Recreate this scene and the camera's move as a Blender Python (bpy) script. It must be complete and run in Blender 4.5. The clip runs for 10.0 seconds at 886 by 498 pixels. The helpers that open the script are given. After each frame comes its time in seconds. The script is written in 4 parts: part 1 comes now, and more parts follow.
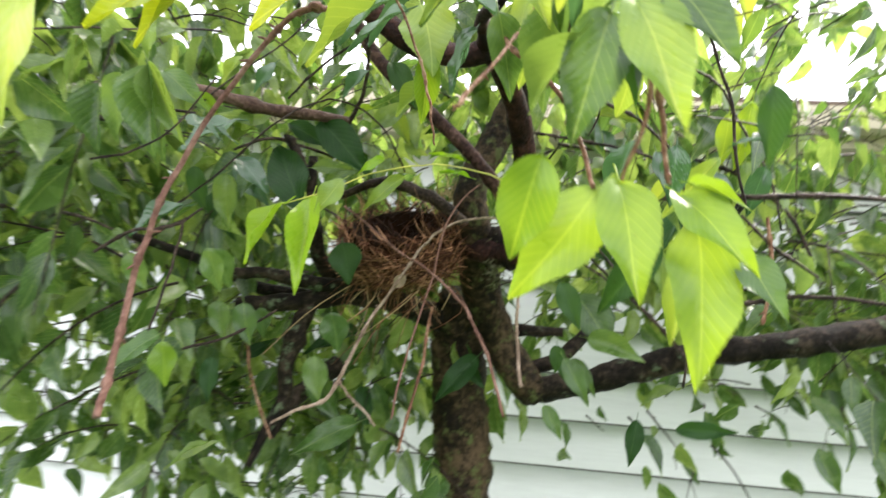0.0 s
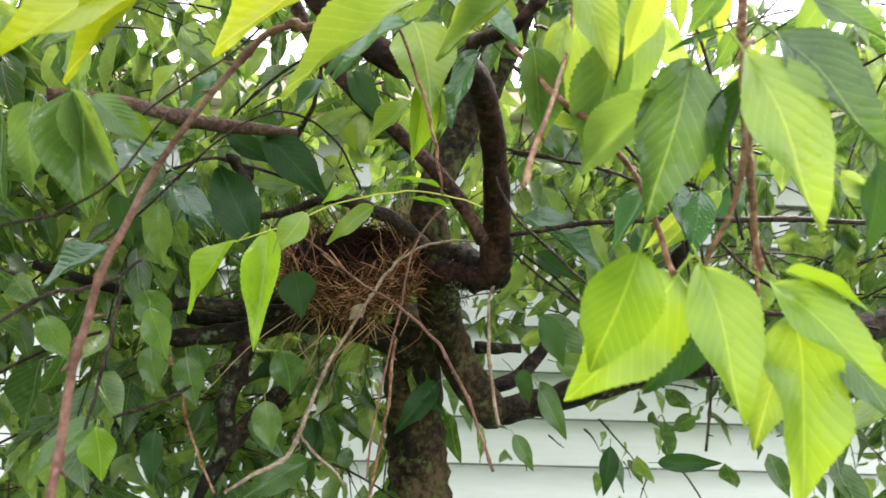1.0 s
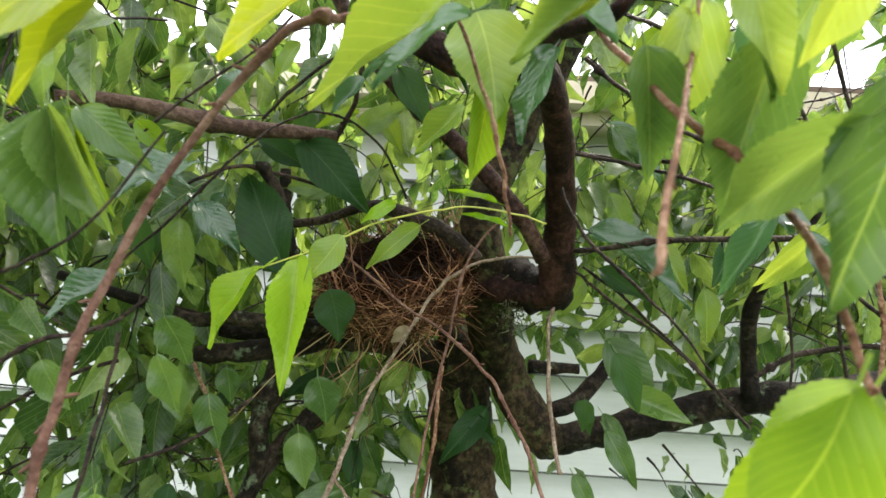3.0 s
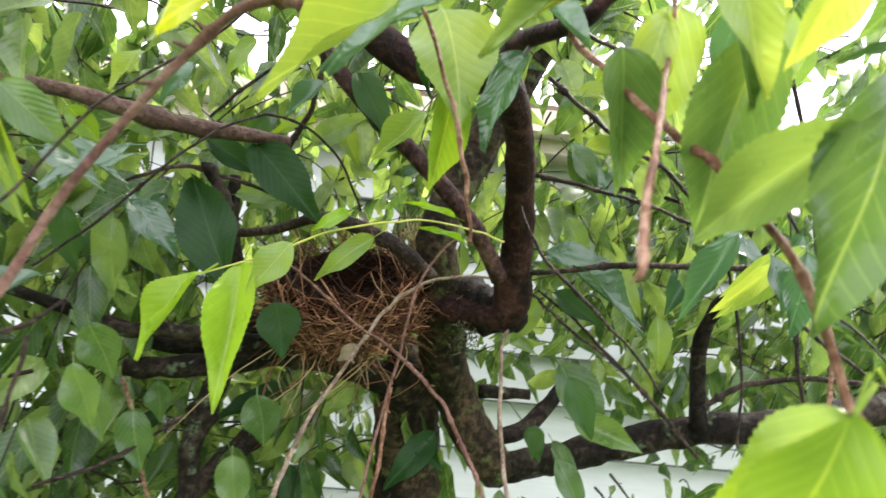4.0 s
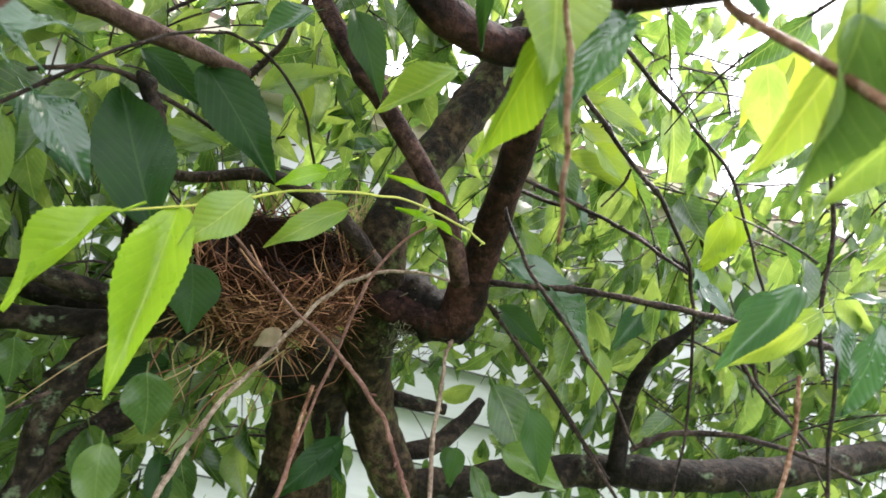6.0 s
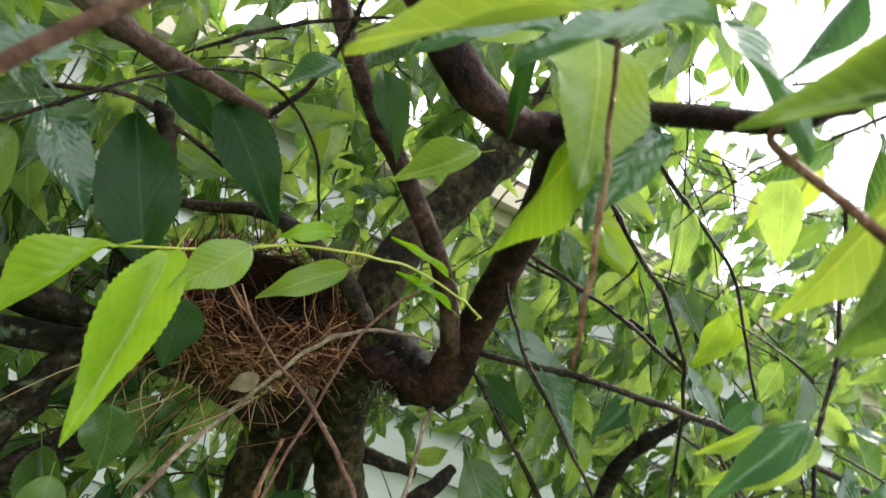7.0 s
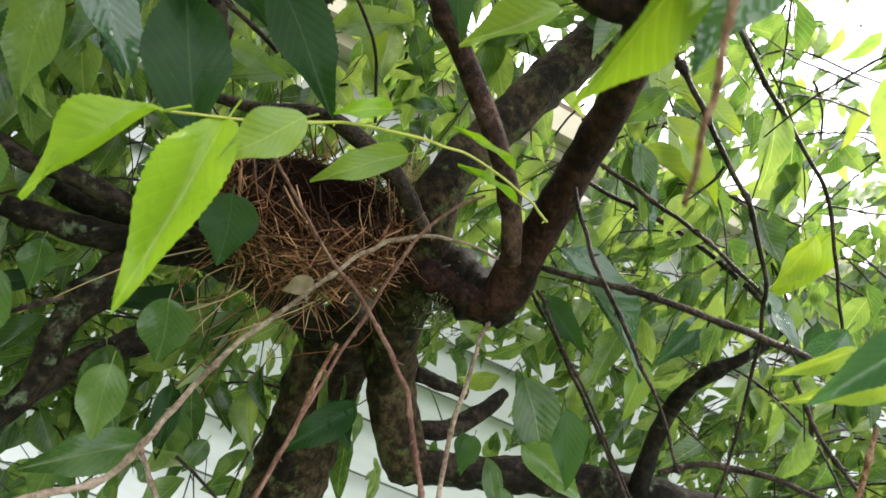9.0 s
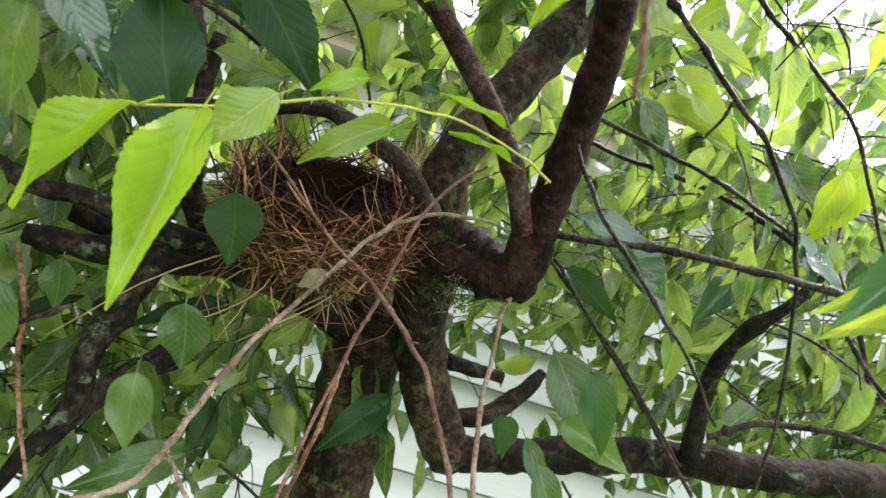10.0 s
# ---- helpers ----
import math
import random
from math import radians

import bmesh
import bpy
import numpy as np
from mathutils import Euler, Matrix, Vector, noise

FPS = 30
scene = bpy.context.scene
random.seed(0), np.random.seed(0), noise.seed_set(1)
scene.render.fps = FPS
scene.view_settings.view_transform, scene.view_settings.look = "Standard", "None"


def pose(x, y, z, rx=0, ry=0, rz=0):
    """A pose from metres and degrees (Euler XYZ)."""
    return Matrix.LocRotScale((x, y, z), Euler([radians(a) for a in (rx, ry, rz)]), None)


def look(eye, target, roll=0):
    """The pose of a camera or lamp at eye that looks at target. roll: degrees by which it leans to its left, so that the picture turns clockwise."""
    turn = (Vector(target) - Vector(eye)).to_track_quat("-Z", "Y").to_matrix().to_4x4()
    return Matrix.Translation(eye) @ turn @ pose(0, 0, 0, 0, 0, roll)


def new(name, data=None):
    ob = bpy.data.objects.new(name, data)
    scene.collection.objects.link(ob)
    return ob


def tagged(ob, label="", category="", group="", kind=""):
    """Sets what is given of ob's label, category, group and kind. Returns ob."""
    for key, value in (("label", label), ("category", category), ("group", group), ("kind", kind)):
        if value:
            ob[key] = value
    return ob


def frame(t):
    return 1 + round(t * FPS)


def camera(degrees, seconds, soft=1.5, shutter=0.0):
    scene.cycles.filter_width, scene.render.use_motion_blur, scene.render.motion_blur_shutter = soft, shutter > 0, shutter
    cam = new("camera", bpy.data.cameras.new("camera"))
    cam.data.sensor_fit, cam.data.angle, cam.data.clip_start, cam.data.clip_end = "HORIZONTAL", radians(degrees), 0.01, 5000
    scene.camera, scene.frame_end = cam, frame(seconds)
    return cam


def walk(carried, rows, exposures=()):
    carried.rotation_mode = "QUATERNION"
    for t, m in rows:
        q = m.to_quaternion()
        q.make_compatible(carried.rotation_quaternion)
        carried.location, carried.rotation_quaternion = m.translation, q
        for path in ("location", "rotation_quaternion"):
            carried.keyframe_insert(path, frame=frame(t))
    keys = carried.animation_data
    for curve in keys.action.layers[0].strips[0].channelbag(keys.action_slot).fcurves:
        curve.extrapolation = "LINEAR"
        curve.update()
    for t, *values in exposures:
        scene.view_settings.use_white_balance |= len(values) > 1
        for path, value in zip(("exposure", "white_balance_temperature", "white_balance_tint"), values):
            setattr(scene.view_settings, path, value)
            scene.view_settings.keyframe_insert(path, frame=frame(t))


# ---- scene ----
cam = camera(73.6, 10.0, soft=1.5, shutter=0.5)
# a phone's small aperture, focused on the nest
cam.data.dof.use_dof = True
cam.data.dof.focus_distance = 0.72
cam.data.dof.aperture_fstop = 11
PATH = [
    (0, (0.215, 0.153, 1.72), (-0.005, 2.122, 1.993), 4.3),
    (0.5, (0.132, 0.208, 1.768), (0.218, 2.181, 2.085), 6.1),
    (1, (0.127, 0.22, 1.793), (0.206, 2.205, 2.019), 2.1),
    (1.5, (0.136, 0.251, 1.856), (0.18, 2.245, 1.994), 1.9),
    (2, (0.114, 0.27, 1.848), (0.033, 2.261, 2.017), 3.2),
    (3.3, (0.115, 0.328, 1.844), (0.056, 2.32, 2.014), 3.4),
    (3.5, (0.112, 0.333, 1.829), (0.067, 2.324, 2.015), 3.4),
    (4, (0.114, 0.342, 1.839), (0.197, 2.324, 2.1), 5.4),
    (4.5, (0.097, 0.399, 1.842), (0.259, 2.369, 2.143), 7.6),
    (5, (0.077, 0.42, 1.855), (0.309, 2.384, 2.157), 9.7),
    (5.2, (0.072, 0.432, 1.831), (0.377, 2.388, 2.114), 10.6),
    (6.3, (0.044, 0.455, 1.838), (0.54, 2.36, 2.19), 16.8),
    (6.5, (0.049, 0.463, 1.849), (0.572, 2.355, 2.233), 18.8),
    (7, (0.034, 0.459, 1.856), (0.447, 2.361, 2.314), 22.5),
    (7.5, (0.037, 0.469, 1.847), (0.442, 2.35, 2.393), 27.5),
    (8, (0.044, 0.49, 1.852), (0.419, 2.403, 2.299), 27.4),
    (8.5, (0.041, 0.505, 1.847), (0.386, 2.443, 2.203), 24.7),
    (9, (0.05, 0.499, 1.821), (0.387, 2.458, 2.047), 24.5),
    (9.5, (0.069, 0.498, 1.819), (0.34, 2.469, 2.021), 21.5),
    (10, (0.087, 0.506, 1.811), (0.302, 2.486, 1.993), 18.5),
]
# stops, kelvin and tint, as the camera meters brighter and darker parts of the tree
EXPOSURES = ((0, 1.83, 6450, 16), (1, 1.78, 6500, 14), (2, 1.75, 6550, 12), (3.3, 1.64, 6500, 14), (4, 2.02, 6300, 20), (5, 2.05, 6250, 20), (6.4, 1.86, 6300, 16), (7, 1.55, 6450, 11), (8, 1.43, 6600, 9), (8.5, 1.45, 6600, 11), (9.2, 1.85, 6400, 15), (10, 1.95, 6350, 16))
walk(cam, [(t, look(eye, target, roll)) for t, eye, target, roll in PATH], EXPOSURES)

# ---- light: an overcast sky, brightest overhead ----
world = bpy.data.worlds.new("overcast_sky")
scene.world = world
world.use_nodes = True
wn = world.node_tree.nodes
wl = world.node_tree.links
sky = wn.new("ShaderNodeTexSky")
sky.sky_type = 'NISHITA'
sky.sun_disc = False
sky.sun_elevation = radians(58)
sky.sun_rotation = radians(37)
sky.air_density, sky.dust_density, sky.ozone_density = 1.0, 6.0, 1.0
veil = wn.new("ShaderNodeMix")
veil.data_type = 'RGBA'
veil.inputs[0].default_value = 0.85
wl.new(sky.outputs[0], veil.inputs[6])
veil.inputs[7].default_value = (9.0, 9.3, 9.6, 1)
wn["Background"].inputs[1].default_value = 0.15
wl.new(veil.outputs[2], wn["Background"].inputs[0])

sun = new("sun", bpy.data.lights.new("sun", 'SUN'))
sun.data.energy, sun.data.angle, sun.data.color = 3.5, radians(30), (1.0, 0.945, 0.84)
sun.matrix_world = look((3.2, 4.2, 6.5), (0, 1.2, 1.5))


# ---- materials ----
def material(name):
    m = bpy.data.materials.new(name)
    m.use_nodes = True
    nt = m.node_tree
    return m, nt.nodes, nt.links, nt.nodes["Principled BSDF"]


def ramp(nodes, *stops):
    r = nodes.new("ShaderNodeValToRGB")
    while len(r.color_ramp.elements) < len(stops):
        r.color_ramp.elements.new(0.5)
    for e, (p, c) in zip(r.color_ramp.elements, stops):
        e.position, e.color = p, (*c, 1)
    return r


def noise_tex(nodes, links, scale, detail=4, coord=None, rough=0.55):
    n = nodes.new("ShaderNodeTexNoise")
    n.inputs["Scale"].default_value, n.inputs["Detail"].default_value = scale, detail
    n.inputs["Roughness"].default_value = rough
    if coord is not None:
        links.new(coord, n.inputs["Vector"])
    return n


def op(nodes, links, kind, a, b=None):
    n = nodes.new("ShaderNodeMath")
    n.operation = kind
    for k, v in enumerate((a, b)):
        if v is None:
            continue
        if isinstance(v, (int, float)):
            n.inputs[k].default_value = v
        else:
            links.new(v, n.inputs[k])
    return n.outputs[0]


def leaf_material(name, dark, mid, light, through_colour, through_share, gloss, island=False, drops=0.5, shine=0.5):
    """A leaf: a pale midrib and side veins along the blade, uneven green, light that comes through, a wet sheen."""
    m, nodes, links, bsdf = material(name)
    uv = nodes.new("ShaderNodeUVMap").outputs[0]
    sep = nodes.new("ShaderNodeSeparateXYZ")
    links.new(uv, sep.inputs[0])
    across = op(nodes, links, 'ABSOLUTE', op(nodes, links, 'SUBTRACT', sep.outputs[0], 0.5))
    along = sep.outputs[1]
    phase = op(nodes, links, 'MULTIPLY', op(nodes, links, 'SUBTRACT', along, op(nodes, links, 'MULTIPLY', across, 0.75)), 62.0)
    wave = op(nodes, links, 'SINE', phase)
    vein = op(nodes, links, 'POWER', op(nodes, links, 'MAXIMUM', wave, 0.0), 12.0)
    rib = op(nodes, links, 'LESS_THAN', across, 0.014)
    lines = op(nodes, links, 'MAXIMUM', op(nodes, links, 'MULTIPLY', vein, 0.2), op(nodes, links, 'MULTIPLY', rib, 0.45))
    geo = nodes.new("ShaderNodeNewGeometry")
    if island:
        rand = geo.outputs["Random Per Island"]
    else:
        rand = nodes.new("ShaderNodeObjectInfo").outputs["Random"]
    tone = noise_tex(nodes, links, 34, 5, geo.outputs["Position"])
    mixv = op(nodes, links, 'ADD', op(nodes, links, 'MULTIPLY', rand, 0.6), op(nodes, links, 'MULTIPLY', tone.outputs["Fac"], 0.55))
    col = ramp(nodes, (0.12, dark), (0.5, mid), (0.92, light))
    links.new(mixv, col.inputs[0])
    veined = nodes.new("ShaderNodeMix")
    veined.data_type = 'RGBA'
    links.new(lines, veined.inputs[0])
    links.new(col.outputs[0], veined.inputs[6])
    veined.inputs[7].default_value = (light[0] * 1.5, light[1] * 1.35, light[2] * 1.6, 1)
    spots = noise_tex(nodes, links, 140, 2, geo.outputs["Position"])
    worn = ramp(nodes, (0.70, (1, 1, 1)), (0.80, (0.62, 0.5, 0.3)))
    links.new(spots.outputs["Fac"], worn.inputs[0])
    stained = nodes.new("ShaderNodeMix")
    stained.data_type, stained.blend_type = 'RGBA', 'MULTIPLY'
    stained.inputs[0].default_value = 0.6
    links.new(veined.outputs[2], stained.inputs[6])
    links.new(worn.outputs[0], stained.inputs[7])
    links.new(stained.outputs[2], bsdf.inputs["Base Color"])
    rough = op(nodes, links, 'ADD', op(nodes, links, 'MULTIPLY', tone.outputs["Fac"], 0.35), gloss - 0.06)
    links.new(rough, bsdf.inputs["Roughness"])
    bsdf.inputs["Specular IOR Level"].default_value = shine
    # side veins sink, rain drops stand proud
    cell = nodes.new("ShaderNodeTexVoronoi")
    cell.inputs["Scale"].default_value = 210
    links.new(geo.outputs["Position"], cell.inputs["Vector"])
    drop = op(nodes, links, 'MULTIPLY', op(nodes, links, 'MAXIMUM', op(nodes, links, 'SUBTRACT', 0.30, cell.outputs["Distance"]), 0.0), 4.0)
    wet = noise_tex(nodes, links, 16, 2, geo.outputs["Position"])
    drop = op(nodes, links, 'MULTIPLY', drop, op(nodes, links, 'GREATER_THAN', wet.outputs["Fac"], 0.52))
    height = op(nodes, links, 'SUBTRACT', op(nodes, links, 'MULTIPLY', drop, drops), op(nodes, links, 'MULTIPLY', op(nodes, links, 'SUBTRACT', op(nodes, links, 'ADD', wave, 1.0), op(nodes, links, 'MULTIPLY', tone.outputs["Fac"], 14.0)), 0.10))
    bump = nodes.new("ShaderNodeBump")
    bump.inputs["Strength"].default_value = 0.5
    bump.inputs["Distance"].default_value = 0.0016
    links.new(height, bump.inputs["Height"])
    links.new(bump.outputs[0], bsdf.inputs["Normal"])
    thin = nodes.new("ShaderNodeBsdfTranslucent")
    tint = nodes.new("ShaderNodeMix")
    tint.data_type, tint.blend_type = 'RGBA', 'MULTIPLY'
    tint.inputs[0].default_value = 1.0
    tint.inputs[7].default_value = (*through_colour, 1)
    links.new(stained.outputs[2], tint.inputs[6])
    links.new(tint.outputs[2], thin.inputs["Color"])
    both = nodes.new("ShaderNodeMixShader")
    both.inputs[0].default_value = through_share
    links.new(bsdf.outputs[0], both.inputs[1])
    links.new(thin.outputs[0], both.inputs[2])
    links.new(both.outputs[0], nodes["Material Output"].inputs["Surface"])
    return m


def bark_material(name, dark, mid, light, patch=None, patch_at=0.56, scale=1.0, rough=0.6, bands=0.0):
    """Bark: fine cracks, lighter grain, grey-green lichen in patches, pale rings across the young wood."""
    m, nodes, links, bsdf = material(name)
    geo = nodes.new("ShaderNodeNewGeometry")
    pos = geo.outputs["Position"]
    grain = noise_tex(nodes, links, 90 * scale, 6, pos, 0.65)
    large = noise_tex(nodes, links, 14 * scale, 4, pos)
    col = ramp(nodes, (0.3, dark), (0.52, mid), (0.75, light))
    links.new(op(nodes, links, 'ADD', op(nodes, links, 'MULTIPLY', op(nodes, links, 'SUBTRACT', grain.outputs["Fac"], 0.5), 1.3), op(nodes, links, 'ADD', op(nodes, links, 'MULTIPLY', op(nodes, links, 'SUBTRACT', large.outputs["Fac"], 0.5), 1.1), 0.5)), col.inputs[0])
    out = col.outputs[0]
    if patch:
        where = noise_tex(nodes, links, 30 * scale, 6, pos, 0.7)
        edge = ramp(nodes, (patch_at, (0, 0, 0)), (patch_at + 0.08, (1, 1, 1)))
        links.new(where.outputs["Fac"], edge.inputs[0])
        mix = nodes.new("ShaderNodeMix")
        mix.data_type = 'RGBA'
        links.new(edge.outputs[0], mix.inputs[0])
        links.new(out, mix.inputs[6])
        mix.inputs[7].default_value = (*patch, 1)
        out = mix.outputs[2]
    links.new(out, bsdf.inputs["Base Color"])
    bsdf.inputs["Roughness"].default_value = rough
    bsdf.inputs["Specular IOR Level"].default_value = 0.1
    crack = nodes.new("ShaderNodeTexVoronoi")
    crack.inputs["Scale"].default_value = 120 * scale
    links.new(pos, crack.inputs["Vector"])
    h = op(nodes, links, 'ADD', op(nodes, links, 'MULTIPLY', grain.outputs["Fac"], 1.0), op(nodes, links, 'MULTIPLY', crack.outputs["Distance"], 0.12))
    bump = nodes.new("ShaderNodeBump")
    bump.inputs["Strength"].default_value, bump.inputs["Distance"].default_value = 1.0, 0.005
    links.new(h, bump.inputs["Height"])
    links.new(bump.outputs[0], bsdf.inputs["Normal"])
    return m


def plain_material(name, a, b, scale, rough, bump_size=0.001, stretch=(1, 1, 1), shine=0.3):
    m, nodes, links, bsdf = material(name)
    geo = nodes.new("ShaderNodeNewGeometry")
    maps = nodes.new("ShaderNodeMapping")
    maps.inputs["Scale"].default_value = stretch
    links.new(geo.outputs["Position"], maps.inputs["Vector"])
    n = noise_tex(nodes, links, scale, 6, maps.outputs[0], 0.6)
    n2 = noise_tex(nodes, links, scale * 0.13, 3, maps.outputs[0])
    col = ramp(nodes, (0.3, a), (0.7, b))
    links.new(op(nodes, links, 'ADD', op(nodes, links, 'MULTIPLY', n.outputs["Fac"], 0.5), op(nodes, links, 'MULTIPLY', n2.outputs["Fac"], 0.5)), col.inputs[0])
    links.new(col.outputs[0], bsdf.inputs["Base Color"])
    bsdf.inputs["Roughness"].default_value = rough
    bsdf.inputs["Specular IOR Level"].default_value = shine
    bump = nodes.new("ShaderNodeBump")
    bump.inputs["Strength"].default_value, bump.inputs["Distance"].default_value = 0.5, bump_size
    links.new(n.outputs["Fac"], bump.inputs["Height"])
    links.new(bump.outputs[0], bsdf.inputs["Normal"])
    return m


def straw_material(name, dark, mid, light):
    m, nodes, links, bsdf = material(name)
    geo = nodes.new("ShaderNodeNewGeometry")
    n = noise_tex(nodes, links, 120, 3, geo.outputs["Position"])
    col = ramp(nodes, (0.1, dark), (0.55, mid), (0.95, light))
    links.new(op(nodes, links, 'ADD', op(nodes, links, 'MULTIPLY', geo.outputs["Random Per Island"], 0.75), op(nodes, links, 'MULTIPLY', n.outputs["Fac"], 0.3)), col.inputs[0])
    links.new(col.outputs[0], bsdf.inputs["Base Color"])
    bsdf.inputs["Roughness"].default_value = 0.6
    bsdf.inputs["Specular IOR Level"].default_value = 0.15
    return m


LEAF = {
    "green": leaf_material("mature_leaf", (0.024, 0.056, 0.017), (0.06, 0.120, 0.031), (0.13, 0.205, 0.054), (1.95, 1.75, 0.85), 0.42, 0.18),
    # darkened copy of the mature leaf, with shade put into its colour
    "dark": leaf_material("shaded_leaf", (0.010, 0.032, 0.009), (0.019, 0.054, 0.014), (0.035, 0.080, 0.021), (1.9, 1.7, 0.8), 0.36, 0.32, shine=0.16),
    "young": leaf_material("young_leaf", (0.082, 0.17, 0.016), (0.14, 0.245, 0.022), (0.22, 0.33, 0.04), (1.65, 1.4, 0.5), 0.42, 0.24),
    "lime": leaf_material("lime_leaf", (0.075, 0.185, 0.012), (0.15, 0.29, 0.015), (0.29, 0.43, 0.03), (1.2, 1.25, 0.5), 0.45, 0.18, drops=1.2),
    "pale": leaf_material("pale_leaf", (0.11, 0.19, 0.035), (0.16, 0.26, 0.045), (0.24, 0.33, 0.07), (1.7, 1.4, 0.65), 0.42, 0.22),
    "yellow": leaf_material("yellow_green_leaf", (0.20, 0.26, 0.012), (0.29, 0.35, 0.018), (0.40, 0.45, 0.03), (1.35, 1.25, 0.5), 0.5, 0.2),
    "wet": leaf_material("wet_leaf", (0.02, 0.055, 0.025), (0.035, 0.085, 0.035), (0.06, 0.12, 0.055), (1.6, 1.7, 1.0), 0.25, 0.06, drops=1.4, shine=0.8),
}
FOLIAGE = leaf_material("crown_leaf", (0.013, 0.040, 0.012), (0.055, 0.115, 0.030), (0.20, 0.285, 0.085), (1.9, 1.75, 1.0), 0.52, 0.14, island=True, shine=0.75)
OLD_BARK = bark_material("old_bark", (0.004, 0.003, 0.002), (0.014, 0.010, 0.007), (0.05, 0.036, 0.025), (0.10, 0.13, 0.075), 0.58)
WET_BARK = bark_material("wet_black_bark", (0.002, 0.0015, 0.001), (0.007, 0.005, 0.004), (0.024, 0.016, 0.011), (0.04, 0.045, 0.022), 0.74)
ROSY_BARK = bark_material("rosy_brown_bark", (0.014, 0.006, 0.005), (0.042, 0.020, 0.016), (0.11, 0.06, 0.046), (0.16, 0.10, 0.075), 0.68, 1.4, 0.5)
MOSSY_BARK = bark_material("mossy_bark", (0.005, 0.0035, 0.002), (0.022, 0.0145, 0.0075), (0.075, 0.05, 0.027), (0.065, 0.075, 0.025), 0.54)
RED_BARK = bark_material("red_brown_bark", (0.007, 0.0032, 0.003), (0.021, 0.0088, 0.0072), (0.058, 0.024, 0.0185), (0.12, 0.085, 0.065), 0.66, 1.3, 0.5)
PINK_BARK = bark_material("pinkish_brown_bark", (0.055, 0.030, 0.024), (0.105, 0.060, 0.047), (0.18, 0.115, 0.092), (0.26, 0.20, 0.16), 0.68, 1.6, 0.36)
TWIG_BARK = bark_material("twig_bark", (0.010, 0.007, 0.006), (0.03, 0.02, 0.015), (0.08, 0.055, 0.042), None, 0.6, 2.0, 0.45)
RUSSET = bark_material("russet_twig_bark", (0.09, 0.04, 0.024), (0.20, 0.098, 0.058), (0.36, 0.22, 0.15), None, 0.6, 2.0, 0.45)
DRY_TWIG = bark_material("dry_twig_bark", (0.14, 0.095, 0.068), (0.24, 0.175, 0.13), (0.36, 0.28, 0.215), None, 0.6, 2.0, 0.6)
GREY_TWIG = bark_material("grey_pink_twig_bark", (0.10, 0.048, 0.036), (0.155, 0.080, 0.060), (0.24, 0.14, 0.108), None, 0.6, 2.0, 0.55)
SHOOT = plain_material("green_shoot", (0.30, 0.33, 0.05), (0.44, 0.42, 0.09), 90, 0.4)
LICHEN = plain_material("grey_green_lichen", (0.06, 0.062, 0.032), (0.16, 0.155, 0.085), 300, 0.9, 0.003)
STRAW = straw_material("dry_grass_straw", (0.010, 0.0032, 0.0022), (0.115, 0.042, 0.020), (0.52, 0.28, 0.155))
# darkened copy of the straw: the hollow's shade is in its colour
SHADE_STRAW = straw_material("shade_dark_straw", (0.003, 0.0014, 0.001), (0.014, 0.006, 0.0035), (0.07, 0.032, 0.018))
PALE_STRAW = straw_material("pale_straw", (0.22, 0.14, 0.07), (0.36, 0.25, 0.13), (0.5, 0.38, 0.22))
# near-black mud: shade of straw gaps and hollow put into its colour
SHADED_MUD = plain_material("shaded_nest_mud", (0.006, 0.003, 0.002), (0.03, 0.015, 0.008), 120, 1.0, 0.004, shine=0.03)
SIDING = plain_material("white_painted_siding", (0.56, 0.57, 0.56), (0.66, 0.67, 0.66), 30, 0.5, 0.0006, (0.3, 1, 3))
# the shadow line under each lap, put into the lip's colour
LAP_SHADE = plain_material("grey_lap_shade", (0.05, 0.05, 0.045), (0.16, 0.16, 0.15), 40, 0.9)
FASCIA = plain_material("beige_painted_fascia", (0.5, 0.43, 0.32), (0.62, 0.55, 0.42), 25, 0.6)
SHINGLE = plain_material("brown_roof_shingle", (0.06, 0.045, 0.035), (0.16, 0.12, 0.09), 80, 0.9, 0.003)
DRY_LEAF = plain_material("dry_leaf", (0.13, 0.09, 0.055), (0.25, 0.19, 0.125), 120, 0.8)
GRASS = plain_material("lawn", (0.025, 0.06, 0.012), (0.07, 0.13, 0.03), 40, 0.9, 0.01)


# ---- builders ----
def mesh_of(name, verts, faces, mat, uvs=None, smooth=True):
    me = bpy.data.meshes.new(name)
    me.from_pydata([tuple(v) for v in verts], [], faces)
    me.materials.append(mat)
    if uvs is not None:
        layer = me.uv_layers.new(name="UVMap")
        index = np.empty(len(me.loops), dtype=np.int32)
        me.loops.foreach_get("vertex_index", index)
        layer.data.foreach_set("uv", np.asarray(uvs, dtype=np.float32)[index].ravel())
    if smooth:
        me.polygons.foreach_set("use_smooth", [True] * len(me.polygons))
    return me


def part(name, me, parent, label="", kind=""):
    ob = new(name, me)
    ob.parent = parent
    return tagged(ob, label, kind=kind)


def smooth_line(points, per=6):
    """A Catmull-Rom line through rows of any width."""
    p = np.array(points, float)
    p = np.vstack([2 * p[0] - p[1], p, 2 * p[-1] - p[-2]])
    out = []
    for k in range(1, len(p) - 2):
        for s in np.arange(per) / per:
            out.append(0.5 * (2 * p[k] + (p[k + 1] - p[k - 1]) * s + (2 * p[k - 1] - 5 * p[k] + 4 * p[k + 1] - p[k + 2]) * s * s
                              + (3 * p[k] - p[k - 1] - 3 * p[k + 1] + p[k + 2]) * s ** 3))
    return np.vstack([out, p[-2]])


